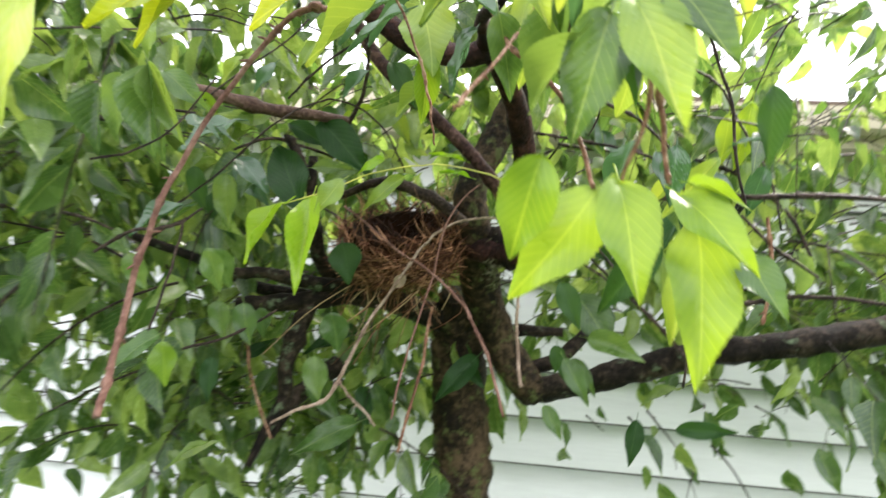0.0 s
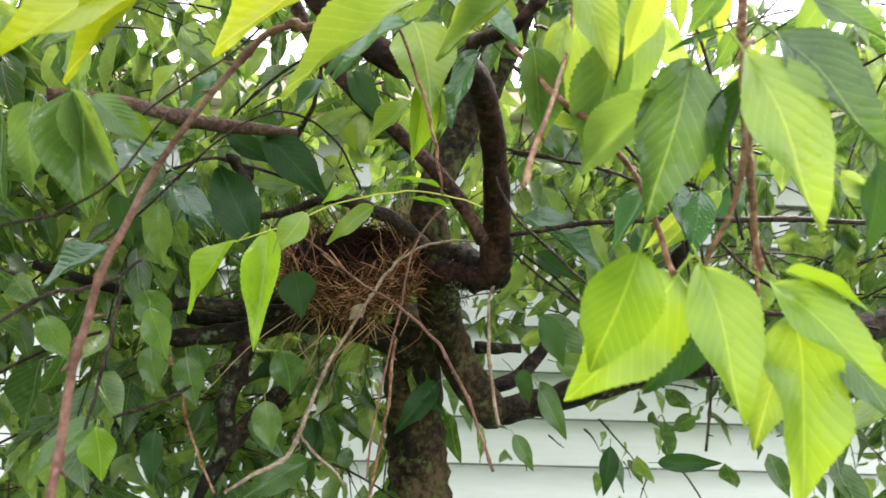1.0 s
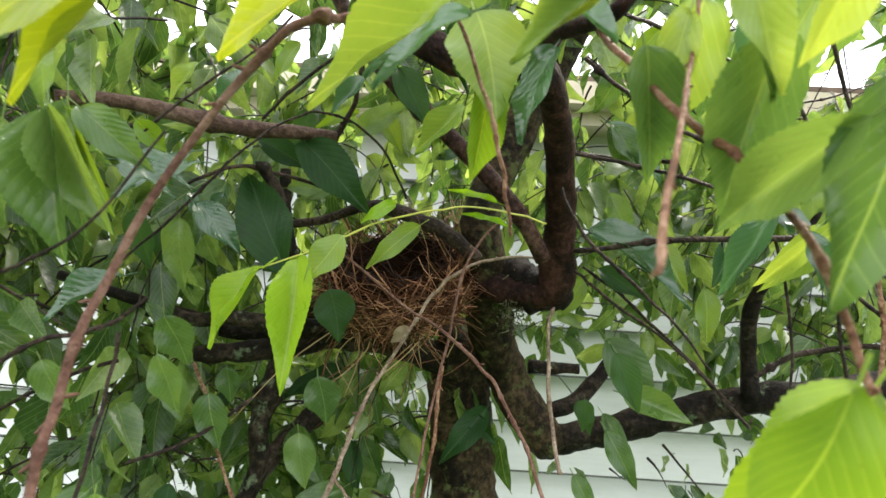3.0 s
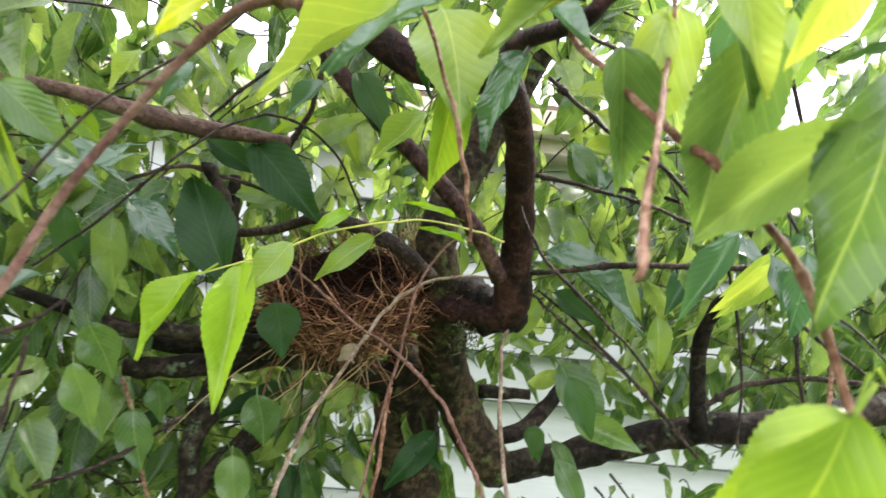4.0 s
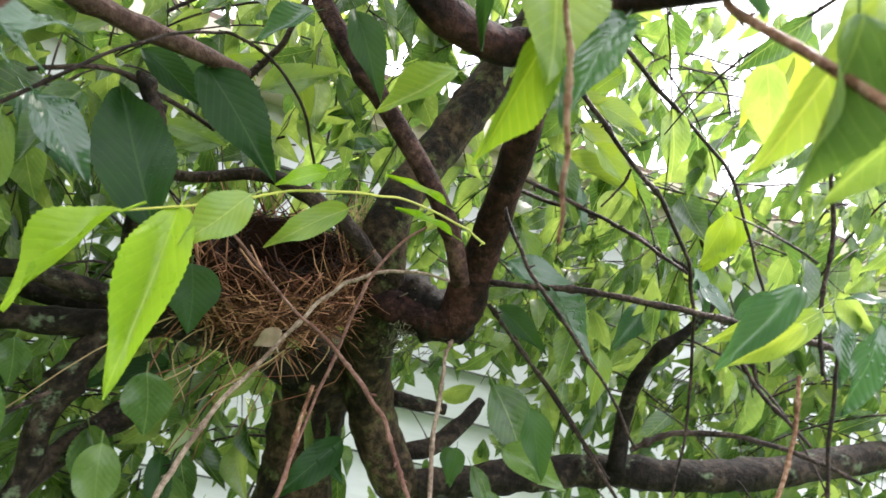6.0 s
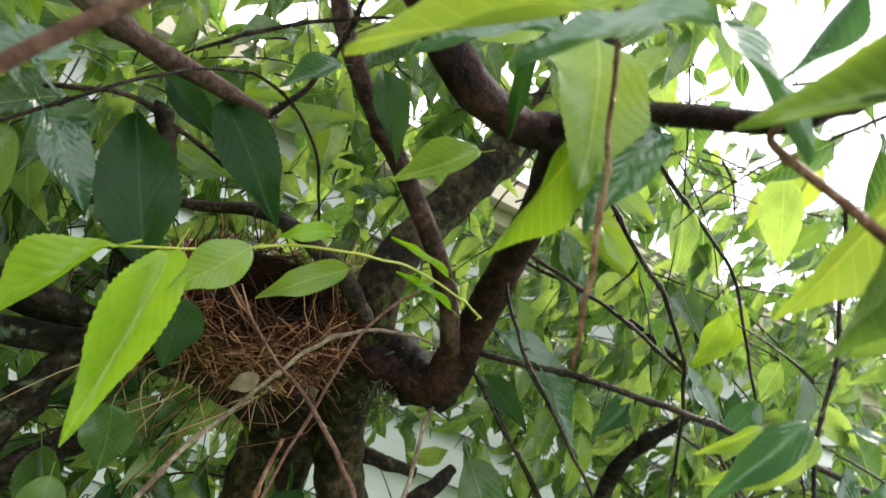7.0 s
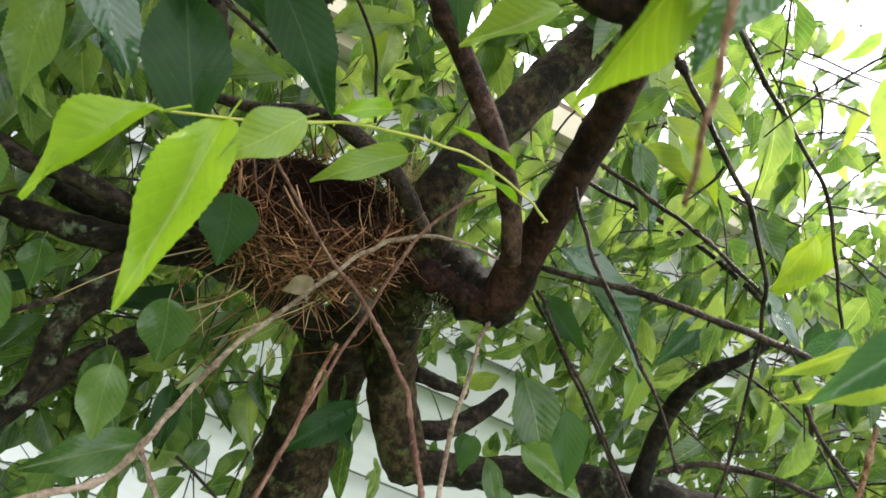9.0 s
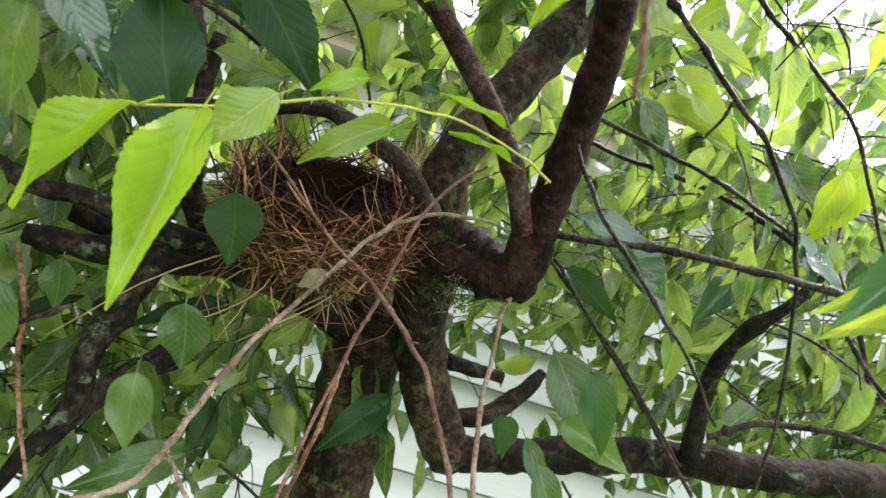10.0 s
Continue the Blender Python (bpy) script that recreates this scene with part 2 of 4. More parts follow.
def tube(line, sides, rough=0.0, seed=0.0, knots=0):
    """Verts and faces of a tapered, uneven tube along rows of x, y, z, r, with closed ends."""
    pts, rad = line[:, :3], line[:, 3].copy()
    n = len(pts)
    if knots:
        rng = np.random.default_rng(int(seed * 97) + 5)
        step = np.linalg.norm(np.diff(pts, axis=0), axis=1)
        way = np.r_[0, np.cumsum(step)]
        for at in rng.uniform(0.03, 0.97, knots) * way[-1]:
            rad *= 1 + rng.uniform(0.2, 0.75) * min(1.0, 0.004 / rad.mean()) * np.exp(-((way - at) / (rad * 0.9 + 1e-4)) ** 2)
    tang = np.gradient(pts, axis=0)
    tang /= np.linalg.norm(tang, axis=1)[:, None] + 1e-12
    side = np.cross(tang[0], (0.31, 0.22, 0.92))
    if np.linalg.norm(side) < 0.2:
        side = np.cross(tang[0], (1, 0.1, 0))
    verts, faces = [], []
    ang = np.arange(sides) * 2 * np.pi / sides
    for k in range(n):
        side = side - tang[k] * (side @ tang[k])
        side /= np.linalg.norm(side)
        up = np.cross(tang[k], side)
        for a in ang:
            d = side * np.cos(a) + up * np.sin(a)
            r = rad[k]
            if rough:
                q = pts[k] + d * r
                r *= 1 + rough * (noise.noise(Vector(q) * 38 + Vector((seed, 0, 0))) + 0.6 * noise.noise(Vector(q) * 95))
            verts.append(pts[k] + d * r)
    for k in range(n - 1):
        for s in range(sides):
            a, b = k * sides + s, k * sides + (s + 1) % sides
            faces.append((a, b, b + sides, a + sides))
    faces.append(tuple(range(sides - 1, -1, -1)))
    faces.append(tuple(range((n - 1) * sides, n * sides)))
    return verts, faces


COUNT = [0]


def limb(name, points, mat, parent, label="", sides=10, per=6, rough=0.12, knots=0):
    COUNT[0] += 1
    line = smooth_line(points, per)
    v, f = [], []
    if sides <= 8:
        # a twig: kinked at its buds, with short spurs
        kink = np.random.default_rng(COUNT[0])
        n = len(line)
        line = smooth_line(np.vstack([line[:1], line[1:-1:2] + np.c_[kink.normal(0, 0.38, (len(line[1:-1:2]), 3)) * np.minimum(line[1:-1:2, 3:], 0.0022), np.zeros(len(line[1:-1:2]))], line[-1:]]), 4)
        way = np.linalg.norm(np.diff(line[:, :3], axis=0), axis=1).sum()
        for at in kink.integers(2, len(line) - 2, int(way / 0.03)):
            d = line[at + 1, :3] - line[at, :3]
            d = d / (np.linalg.norm(d) + 1e-9) * 0.6 + kink.normal(0, 0.55, 3)
            p, r = line[at, :3], min(line[at, 3] * 0.6, 0.0014)
            d *= min(0.010, r * kink.uniform(3, 8)) / np.linalg.norm(d)
            sv, sf = tube(np.array([(*p, r), (*(p + d * 0.6), r * 0.9), (*(p + d), r * 0.45)]), 5)
            f += [tuple(a + len(v) for a in q) for q in sf]
            v += sv
    tv, tf = tube(line, sides, rough, COUNT[0] * 1.7, knots)
    f += [tuple(a + len(v) for a in q) for q in tf]
    v += tv
    return part(name, mesh_of(name, v, f, mat), parent, label)


def blade(rows, cols, serrate, fold, droop, wavy, seed, stalk=True):
    """A leaf blade one long along y and one wide along x, pointed, toothed, folded along its midrib; with its stalk. Verts, faces, uvs."""
    rng = np.random.default_rng(seed)
    verts, uvs, faces = [], [], []
    t = np.linspace(0, 1, rows + 1)
    half = t ** 0.62 * (1 - t) ** 1.0
    half *= 0.5 / half.max()
    tail = np.clip((t - 0.62) / 0.38, 0, 1)
    half *= 1 - 0.22 * np.sin(np.pi * tail)
    half[0], half[-1] = 0.03, 0.004
    bow = rng.uniform(-0.14, 0.14)
    ph = rng.uniform(0, 6)
    for k, s in enumerate(t):
        for c in np.linspace(-1, 1, cols):
            h = half[k]
            if serrate and abs(c) > 0.99 and k % 2 and 0 < k < rows:
                h *= 1 - serrate
            x = c * h
            z = fold * abs(x) - droop * s * s + wavy * np.sin(s * 9 + ph + (2 if c > 0 else 0)) * abs(c) * h * 2
            x += bow * s * (1 - s) * 2
            z += 0.03 * np.sin(s * 6 + 2.1 * c + ph)
            verts.append((x, s, z))
            uvs.append((0.5 + c * h, s))
    for k in range(rows):
        for c in range(cols - 1):
            a = k * cols + c
            faces.append((a, a + 1, a + cols + 1, a + cols))
    if stalk:
        base = len(verts)
        for y, z, r in ((-0.16, -0.03, 0.012), (0.02, 0.004, 0.010)):
            for a in range(4):
                verts.append((r * 1.8 * np.cos(a * np.pi / 2), y, z + r * np.sin(a * np.pi / 2)))
                uvs.append((0.5, 0.02))
        faces += [(base + a, base + (a + 1) % 4, base + 4 + (a + 1) % 4, base + 4 + a) for a in range(4)]
    return np.array(verts), faces, np.array(uvs)


NEAR_BLADES = [blade(46, 7, 0.045, 0.22, 0.10, 0.05, 1), blade(46, 7, 0.045, 0.35, 0.22, 0.06, 2), blade(46, 7, 0.045, 0.12, 0.32, 0.08, 3), blade(46, 7, 0.05, 0.5, 0.05, 0.04, 4)]
LEAF_MESH = {(kind, n): mesh_of("leaf", b[0], b[1], mat, b[2]) for kind, mat in LEAF.items() for n, b in enumerate(NEAR_BLADES)}


def leaf_frame(base, tip, twist, width, lift=0.25):
    base, tip = Vector(base), Vector(tip)
    axis = tip - base
    size = axis.length
    axis.normalize()
    face = Vector((0, -1, lift))
    face = face - axis * face.dot(axis)
    if face.length < 0.15:
        face = Vector((0, 0, 1)) - axis * axis.z
    face.normalize()
    face = Matrix.Rotation(radians(twist), 3, axis) @ face
    side = axis.cross(face)
    m = Matrix.Identity(4)
    for r in range(3):
        m[r][0], m[r][1], m[r][2], m[r][3] = side[r] * size * width, axis[r] * size, face[r] * size, base[r]
    return m


def leaf(base, tip, width, kind="green", shape=0, twist=0, grown_on=None):
    ob = part("leaf", LEAF_MESH[kind, shape], grown_on or tree)
    ob.matrix_basis = leaf_frame(base, tip, twist, width, 1.0 if kind == "wet" else 0.25)
    return ob


# ---- the ground and the house behind the tree ----
def box(x0, x1, y0, y1, z0, z1):
    v = [(x, y, z) for x in (x0, x1) for y in (y0, y1) for z in (z0, z1)]
    return v, [(0, 1, 3, 2), (4, 6, 7, 5), (0, 4, 5, 1), (2, 3, 7, 6), (0, 2, 6, 4), (1, 5, 7, 3)]


ground_me = mesh_of("ground", [(-400, -400, 0), (400, -400, 0), (400, 400, 0), (-400, 400, 0)], [(0, 1, 2, 3)], GRASS)
tagged(new("ground", ground_me), "green lawn under the tree", "ground", kind="structure")

WALL_Y, LAP = 2.62, 0.178
wall_v, wall_f = box(-4.2, 4.4, WALL_Y + 0.01, WALL_Y + 0.2, 0, 2.52)
house_wall = tagged(new("wall_north", mesh_of("wall_north", wall_v, wall_f, SIDING, smooth=False)), "white painted lap siding house wall behind the tree", "wall", kind="structure")
# each plank: a sloping face, and a lip coloured dark as the lap's shade
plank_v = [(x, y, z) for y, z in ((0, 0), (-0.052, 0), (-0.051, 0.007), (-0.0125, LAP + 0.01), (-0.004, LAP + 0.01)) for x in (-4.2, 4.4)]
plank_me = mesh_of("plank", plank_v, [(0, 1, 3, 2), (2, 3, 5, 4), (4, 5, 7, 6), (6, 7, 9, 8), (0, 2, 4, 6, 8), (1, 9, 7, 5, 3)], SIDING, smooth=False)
plank_me.materials.append(LAP_SHADE)
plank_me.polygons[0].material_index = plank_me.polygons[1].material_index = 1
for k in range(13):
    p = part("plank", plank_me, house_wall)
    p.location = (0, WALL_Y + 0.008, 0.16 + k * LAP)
eave = tagged(new("house_eave"), "beige fascia and shingled roof edge of the house", "roof", kind="structure")
for nm, dims, mt in (("soffit", (-4.5, 4.7, WALL_Y - 0.18, WALL_Y + 0.2, 2.52, 2.54), FASCIA), ("fascia", (-4.5, 4.7, WALL_Y - 0.205, WALL_Y - 0.18, 2.50, 2.64), FASCIA),
                     ("gutter", (-4.5, 4.7, WALL_Y - 0.29, WALL_Y - 0.207, 2.55, 2.63), FASCIA)):
    v, f = box(*dims)
    part(nm, mesh_of(nm, v, f, mt, smooth=False), eave)
part("roof", mesh_of("roof", [(-4.5, WALL_Y - 0.24, 2.65), (4.7, WALL_Y - 0.24, 2.65), (4.7, WALL_Y + 3, 3.14), (-4.5, WALL_Y + 3, 3.14)] + [(-4.5, WALL_Y - 0.24, 2.67), (4.7, WALL_Y - 0.24, 2.67), (4.7, WALL_Y + 3, 3.17), (-4.5, WALL_Y + 3, 3.17)],
     [(0, 3, 2, 1), (4, 5, 6, 7), (0, 1, 5, 4), (1, 2, 6, 5), (2, 3, 7, 6), (3, 0, 4, 7)], SHINGLE, smooth=False), eave)

# ---- the weeping cherry tree ----
tree = tagged(new("cherry_tree"), "weeping cherry tree with wet green leaves and dark lichened limbs", "tree")
limb("trunk", [(0.160, 1.460, -0.050, 0.0750), (0.160, 1.450, 0.600, 0.0620), (0.149, 1.428, 1.314, 0.0599), (0.146, 1.432, 1.449, 0.0597), (0.133, 1.420, 1.570, 0.0562), (0.120, 1.396, 1.693, 0.0544), (0.130, 1.340, 1.792, 0.0467)], MOSSY_BARK, tree, "dark mossy trunk", sides=18, per=10, rough=0.16)
limb("stem", [(0.291, 1.343, 1.607, 0.0233), (0.265, 1.338, 1.630, 0.0351), (0.210, 1.341, 1.707, 0.0343), (0.170, 1.290, 1.802, 0.0360), (0.155, 1.232, 1.888, 0.0345), (0.140, 1.212, 1.976, 0.0290), (0.174, 1.236, 2.073, 0.0288), (0.213, 1.256, 2.167, 0.0310), (0.264, 1.273, 2.288, 0.0339), (0.308, 1.269, 2.418, 0.0329), (0.347, 1.262, 2.566, 0.0299), (0.409, 1.251, 2.762, 0.0274), (0.441, 1.226, 2.958, 0.0246)], MOSSY_BARK, tree, "upright stem with lichen", sides=16, per=8, rough=0.14)
limb("elbow_branch", [(0.149, 1.221, 1.872, 0.0216), (0.198, 1.195, 1.863, 0.0240), (0.240, 1.166, 1.866, 0.0251), (0.249, 1.146, 1.889, 0.0263), (0.245, 1.127, 1.919, 0.0234), (0.240, 1.087, 1.963, 0.0202), (0.226, 1.020, 2.014, 0.0176), (0.209, 0.951, 2.051, 0.0156), (0.179, 0.882, 2.080, 0.0155), (0.145, 0.873, 2.073, 0.0148), (0.102, 0.860, 2.072, 0.0158), (0.063, 0.845, 2.086, 0.0155), (0.025, 0.829, 2.112, 0.0151), (-0.016, 0.811, 2.148, 0.0138)], RED_BARK, tree, "smooth reddish brown branch bent upwards", sides=18, per=12, rough=0.11, knots=2)
limb("side_branch", [(0.171, 0.870, 2.085, 0.0101), (0.173, 0.775, 2.059, 0.0079), (0.175, 0.711, 2.035, 0.0067), (0.193, 0.655, 2.018, 0.0054), (0.204, 0.639, 2.026, 0.0046), (0.225, 0.630, 2.047, 0.0044), (0.280, 0.610, 2.104, 0.0046)], RED_BARK, tree, "reddish branch with pale bark flecks", sides=12, per=8, rough=0.06, knots=4)
limb("side_stem", [(0.218, 1.075, 1.905, 0.0110), (0.188, 1.044, 1.947, 0.0102), (0.145, 1.029, 1.995, 0.0106), (0.080, 1.024, 2.054, 0.0108), (0.030, 1.025, 2.098, 0.0105), (-0.024, 1.034, 2.160, 0.0105), (-0.078, 1.040, 2.251, 0.0100)], ROSY_BARK, tree, "young red brown branch", sides=12, rough=0.06, knots=3)
limb("low_limb", [(0.248, 1.358, 1.636, 0.0223), (0.282, 1.349, 1.622, 0.0262), (0.361, 1.346, 1.640, 0.0240), (0.440, 1.343, 1.664, 0.0238), (0.526, 1.318, 1.695, 0.0235), (0.594, 1.280, 1.718, 0.0228), (0.716, 1.254, 1.743, 0.0233), (0.857, 1.262, 1.775, 0.0249), (1.076, 1.270, 1.844, 0.0248)], OLD_BARK, tree, "lichened low limb", sides=14, per=8, rough=0.22, knots=5)
limb("upright_branch", [(0.571, 1.259, 1.720, 0.0129), (0.565, 1.257, 1.793, 0.0122), (0.553, 1.227, 1.856, 0.0113), (0.561, 1.193, 1.907, 0.0089), (0.585, 1.168, 1.946, 0.0069), (0.617, 1.154, 2.008, 0.0048)], OLD_BARK, tree, "", sides=10, rough=0.2, knots=4)
limb("long_twig", [(0.237, 1.140, 1.917, 0.0035), (0.272, 1.109, 1.921, 0.0034), (0.365, 1.069, 1.935, 0.0038), (0.452, 1.041, 1.940, 0.0039), (0.538, 1.025, 1.943, 0.0041), (0.642, 1.008, 1.944, 0.0041), (0.764, 1.002, 1.944, 0.0036)], TWIG_BARK, tree, "long dark twig", sides=8, rough=0.05, knots=10)
limb("left_limb", [(0.110, 1.359, 1.738, 0.0292), (0.007, 1.313, 1.767, 0.0226), (-0.070, 1.282, 1.779, 0.0215), (-0.155, 1.241, 1.758, 0.0177), (-0.222, 1.220, 1.747, 0.0150), (-0.279, 1.209, 1.742, 0.0130)], OLD_BARK, tree, "lichened limb with a sawn end", sides=12, rough=0.2, knots=5)
limb("left_branch", [(-0.051, 1.285, 1.785, 0.0152), (-0.152, 1.222, 1.791, 0.0133), (-0.224, 1.188, 1.801, 0.0112), (-0.270, 1.171, 1.795, 0.0099), (-0.344, 1.158, 1.818, 0.0088), (-0.460, 1.149, 1.848, 0.0078)], OLD_BARK, tree, "", sides=10, rough=0.2, knots=4)
limb("left_fork", [(-0.136, 1.294, 1.770, 0.0116), (-0.256, 1.272, 1.775, 0.0118), (-0.310, 1.257, 1.794, 0.0109), (-0.361, 1.240, 1.804, 0.0099), (-0.440, 1.236, 1.805, 0.0087)], OLD_BARK, tree, "", sides=10, rough=0.2, knots=4)
limb("hanging_branch", [(-0.150, 1.242, 1.753, 0.0144), (-0.164, 1.236, 1.706, 0.0153), (-0.178, 1.223, 1.634, 0.0153), (-0.174, 1.225, 1.580, 0.0129), (-0.194, 1.204, 1.523, 0.0094), (-0.210, 1.180, 1.463, 0.0060)], OLD_BARK, tree, "", sides=10, rough=0.15, knots=4)
limb("upper_left_branch", [(-0.057, 1.051, 2.044, 0.0073), (-0.100, 0.999, 2.033, 0.0088), (-0.149, 0.961, 2.025, 0.0092), (-0.201, 0.911, 2.024, 0.0083), (-0.241, 0.886, 2.025, 0.0074), (-0.283, 0.857, 2.016, 0.0077)], PINK_BARK, tree, "reddish upper branch", sides=10, rough=0.08, knots=4)
limb("dark_branch", [(-0.196, 1.221, 1.937, 0.0064), (-0.113, 1.209, 1.953, 0.0070), (-0.050, 1.185, 1.970, 0.0079), (-0.003, 1.158, 1.974, 0.0099), (0.046, 1.141, 1.957, 0.0111), (0.096, 1.152, 1.935, 0.0112), (0.137, 1.170, 1.906, 0.0096)], TWIG_BARK, tree, "", sides=8, rough=0.1)
limb("dark_spur", [(-0.117, 0.962, 1.987, 0.0050), (-0.107, 0.970, 1.970, 0.0065), (-0.098, 0.977, 1.951, 0.0060), (-0.089, 0.994, 1.930, 0.0020)], OLD_BARK, tree, "", sides=8, rough=0.2, knots=2)
limb("twig", [(-0.185, 0.939, 1.954, 0.0017), (-0.149, 0.952, 1.977, 0.0023), (-0.114, 0.976, 1.981, 0.0024), (-0.064, 1.025, 1.974, 0.0021)], TWIG_BARK, tree, "", sides=7, rough=0.08, knots=3)
limb("twig", [(-0.214, 0.865, 1.858, 0.0013), (-0.179, 0.893, 1.906, 0.0015), (-0.139, 0.914, 1.967, 0.0015), (-0.120, 0.936, 2.001, 0.0014), (-0.093, 0.977, 2.041, 0.0014), (-0.068, 1.000, 2.059, 0.0016), (-0.032, 1.031, 2.058, 0.0016), (0.006, 1.066, 2.032, 0.0017), (0.035, 1.103, 1.978, 0.0017)], TWIG_BARK, tree, "", sides=7, rough=0.05, knots=6)
limb("twig", [(-0.061, 1.072, 2.043, 0.0046), (-0.037, 1.045, 2.075, 0.0034), (-0.020, 1.011, 2.115, 0.0025), (-0.014, 0.978, 2.138, 0.0032), (-0.015, 0.960, 2.171, 0.0018)], TWIG_BARK, tree, "", sides=8, rough=0.1, knots=4)
limb("twig", [(-0.175, 0.802, 1.960, 0.0012), (-0.141, 0.810, 1.999, 0.0012), (-0.077, 0.816, 2.055, 0.0011), (-0.045, 0.812, 2.086, 0.0011)], TWIG_BARK, tree, "", sides=6, rough=0.05, knots=3)
limb("twig", [(-0.095, 0.896, 2.016, 0.0015), (-0.064, 0.885, 2.044, 0.0018), (-0.020, 0.872, 2.074, 0.0016), (0.031, 0.866, 2.105, 0.0014)], TWIG_BARK, tree, "", sides=6, rough=0.05, knots=3)
limb("front_twig", [(0.057, 0.660, 2.019, 0.0025), (0.036, 0.651, 2.007, 0.0028), (0.016, 0.639, 1.998, 0.0029), (-0.005, 0.633, 1.973, 0.0025), (-0.047, 0.639, 1.917, 0.0025), (-0.079, 0.629, 1.835, 0.0026), (-0.089, 0.614, 1.770, 0.0027), (-0.084, 0.599, 1.720, 0.0028), (-0.077, 0.580, 1.677, 0.0027), (-0.068, 0.559, 1.641, 0.0029)], GREY_TWIG, tree, "long russet hanging twig", sides=8, rough=0.05, knots=8)
limb("front_twig", [(0.187, 0.647, 2.012, 0.0015), (0.190, 0.645, 1.998, 0.0019), (0.209, 0.583, 1.938, 0.0019), (0.234, 0.570, 1.910, 0.0018), (0.255, 0.550, 1.865, 0.0017), (0.268, 0.541, 1.820, 0.0016)], RUSSET, tree, "russet hanging twig", sides=8, rough=0.05, knots=6)
limb("front_twig", [(0.228, 0.599, 2.046, 0.0011), (0.223, 0.601, 1.984, 0.0011), (0.206, 0.567, 1.932, 0.0014), (0.188, 0.530, 1.885, 0.0017), (0.176, 0.503, 1.858, 0.0013)], RUSSET, tree, "broken russet twig tip", sides=8, rough=0.05, knots=6)
red_twig = limb("front_twig", [(0.084, 0.625, 2.036, 0.0010), (0.099, 0.640, 2.016, 0.0011), (0.117, 0.653, 1.981, 0.0012), (0.132, 0.661, 1.940, 0.0013), (0.139, 0.664, 1.905, 0.0012), (0.143, 0.665, 1.885, 0.0008)], RUSSET, tree, "red hanging twig", sides=8, rough=0.06, knots=8)
young_shoot = limb("shoot", [(0.207, 0.985, 1.938, 0.0012), (0.176, 0.962, 1.942, 0.0011), (0.126, 0.938, 1.945, 0.0010), (0.085, 0.915, 1.936, 0.0010), (0.030, 0.899, 1.918, 0.0010), (-0.006, 0.888, 1.898, 0.0010), (-0.041, 0.880, 1.880, 0.0009), (-0.077, 0.870, 1.865, 0.0008)], SHOOT, tree, "fresh yellow green shoot", sides=7, rough=0.03, knots=4)
limb("cross_twig", [(-0.042, 1.033, 1.900, 0.0014), (-0.019, 1.041, 1.884, 0.0015), (0.050, 1.034, 1.835, 0.0016), (0.109, 1.025, 1.800, 0.0021), (0.151, 0.999, 1.761, 0.0022), (0.179, 0.979, 1.722, 0.0021), (0.205, 0.948, 1.664, 0.0021), (0.221, 0.914, 1.620, 0.0018)], GREY_TWIG, tree, "pinkish bare twig across the nest", sides=8, rough=0.06, knots=6)
limb("cross_twig", [(0.163, 1.063, 1.952, 0.0014), (0.136, 1.053, 1.920, 0.0015), (0.114, 1.042, 1.866, 0.0017), (0.103, 1.036, 1.795, 0.0016), (0.091, 1.010, 1.736, 0.0015), (0.083, 0.979, 1.684, 0.0015), (0.078, 0.955, 1.642, 0.0014), (0.076, 0.937, 1.601, 0.0013)], GREY_TWIG, tree, "bare twig across the nest", sides=8, rough=0.06, knots=5)
limb("cross_twig", [(0.218, 1.125, 1.910, 0.0017), (0.166, 1.094, 1.904, 0.0018), (0.116, 1.080, 1.885, 0.0021), (0.081, 1.074, 1.852, 0.0022), (0.047, 1.064, 1.792, 0.0023), (0.008, 1.043, 1.720, 0.0025), (-0.009, 1.016, 1.663, 0.0027), (-0.016, 0.996, 1.638, 0.0029), (-0.029, 0.983, 1.611, 0.0027), (-0.057, 0.958, 1.599, 0.0023), (-0.086, 0.940, 1.582, 0.0018)], DRY_TWIG, tree, "pale dry twig hanging before the nest", sides=8, rough=0.06, knots=6)
limb("cross_twig", [(-0.016, 0.997, 1.639, 0.0018), (-0.002, 0.994, 1.625, 0.0019), (0.024, 0.980, 1.607, 0.0017), (0.049, 0.973, 1.585, 0.0014)], DRY_TWIG, tree, "", sides=7, rough=0.06, knots=2)
limb("cross_twig", [(0.247, 1.156, 1.848, 0.0020), (0.235, 1.118, 1.814, 0.0022), (0.234, 1.097, 1.774, 0.0024), (0.237, 1.078, 1.709, 0.0026), (0.244, 1.040, 1.648, 0.0026)], DRY_TWIG, tree, "", sides=7, rough=0.06, knots=4)
limb("twig", [(0.301, 1.232, 1.908, 0.0021), (0.368, 1.257, 1.868, 0.0024), (0.413, 1.241, 1.825, 0.0026), (0.466, 1.217, 1.771, 0.0029), (0.521, 1.156, 1.694, 0.0024)], TWIG_BARK, tree, "", sides=7, rough=0.05, knots=6)
limb("twig", [(0.547, 1.197, 1.761, 0.0039), (0.588, 1.187, 1.793, 0.0042), (0.666, 1.160, 1.814, 0.0041), (0.751, 1.128, 1.814, 0.0037), (0.821, 1.088, 1.797, 0.0027)], TWIG_BARK, tree, "", sides=7, rough=0.05, knots=6)
limb("twig", [(0.553, 1.052, 1.921, 0.0021), (0.587, 1.031, 1.874, 0.0024), (0.631, 0.994, 1.828, 0.0021)], TWIG_BARK, tree, "", sides=7, rough=0.05, knots=6)
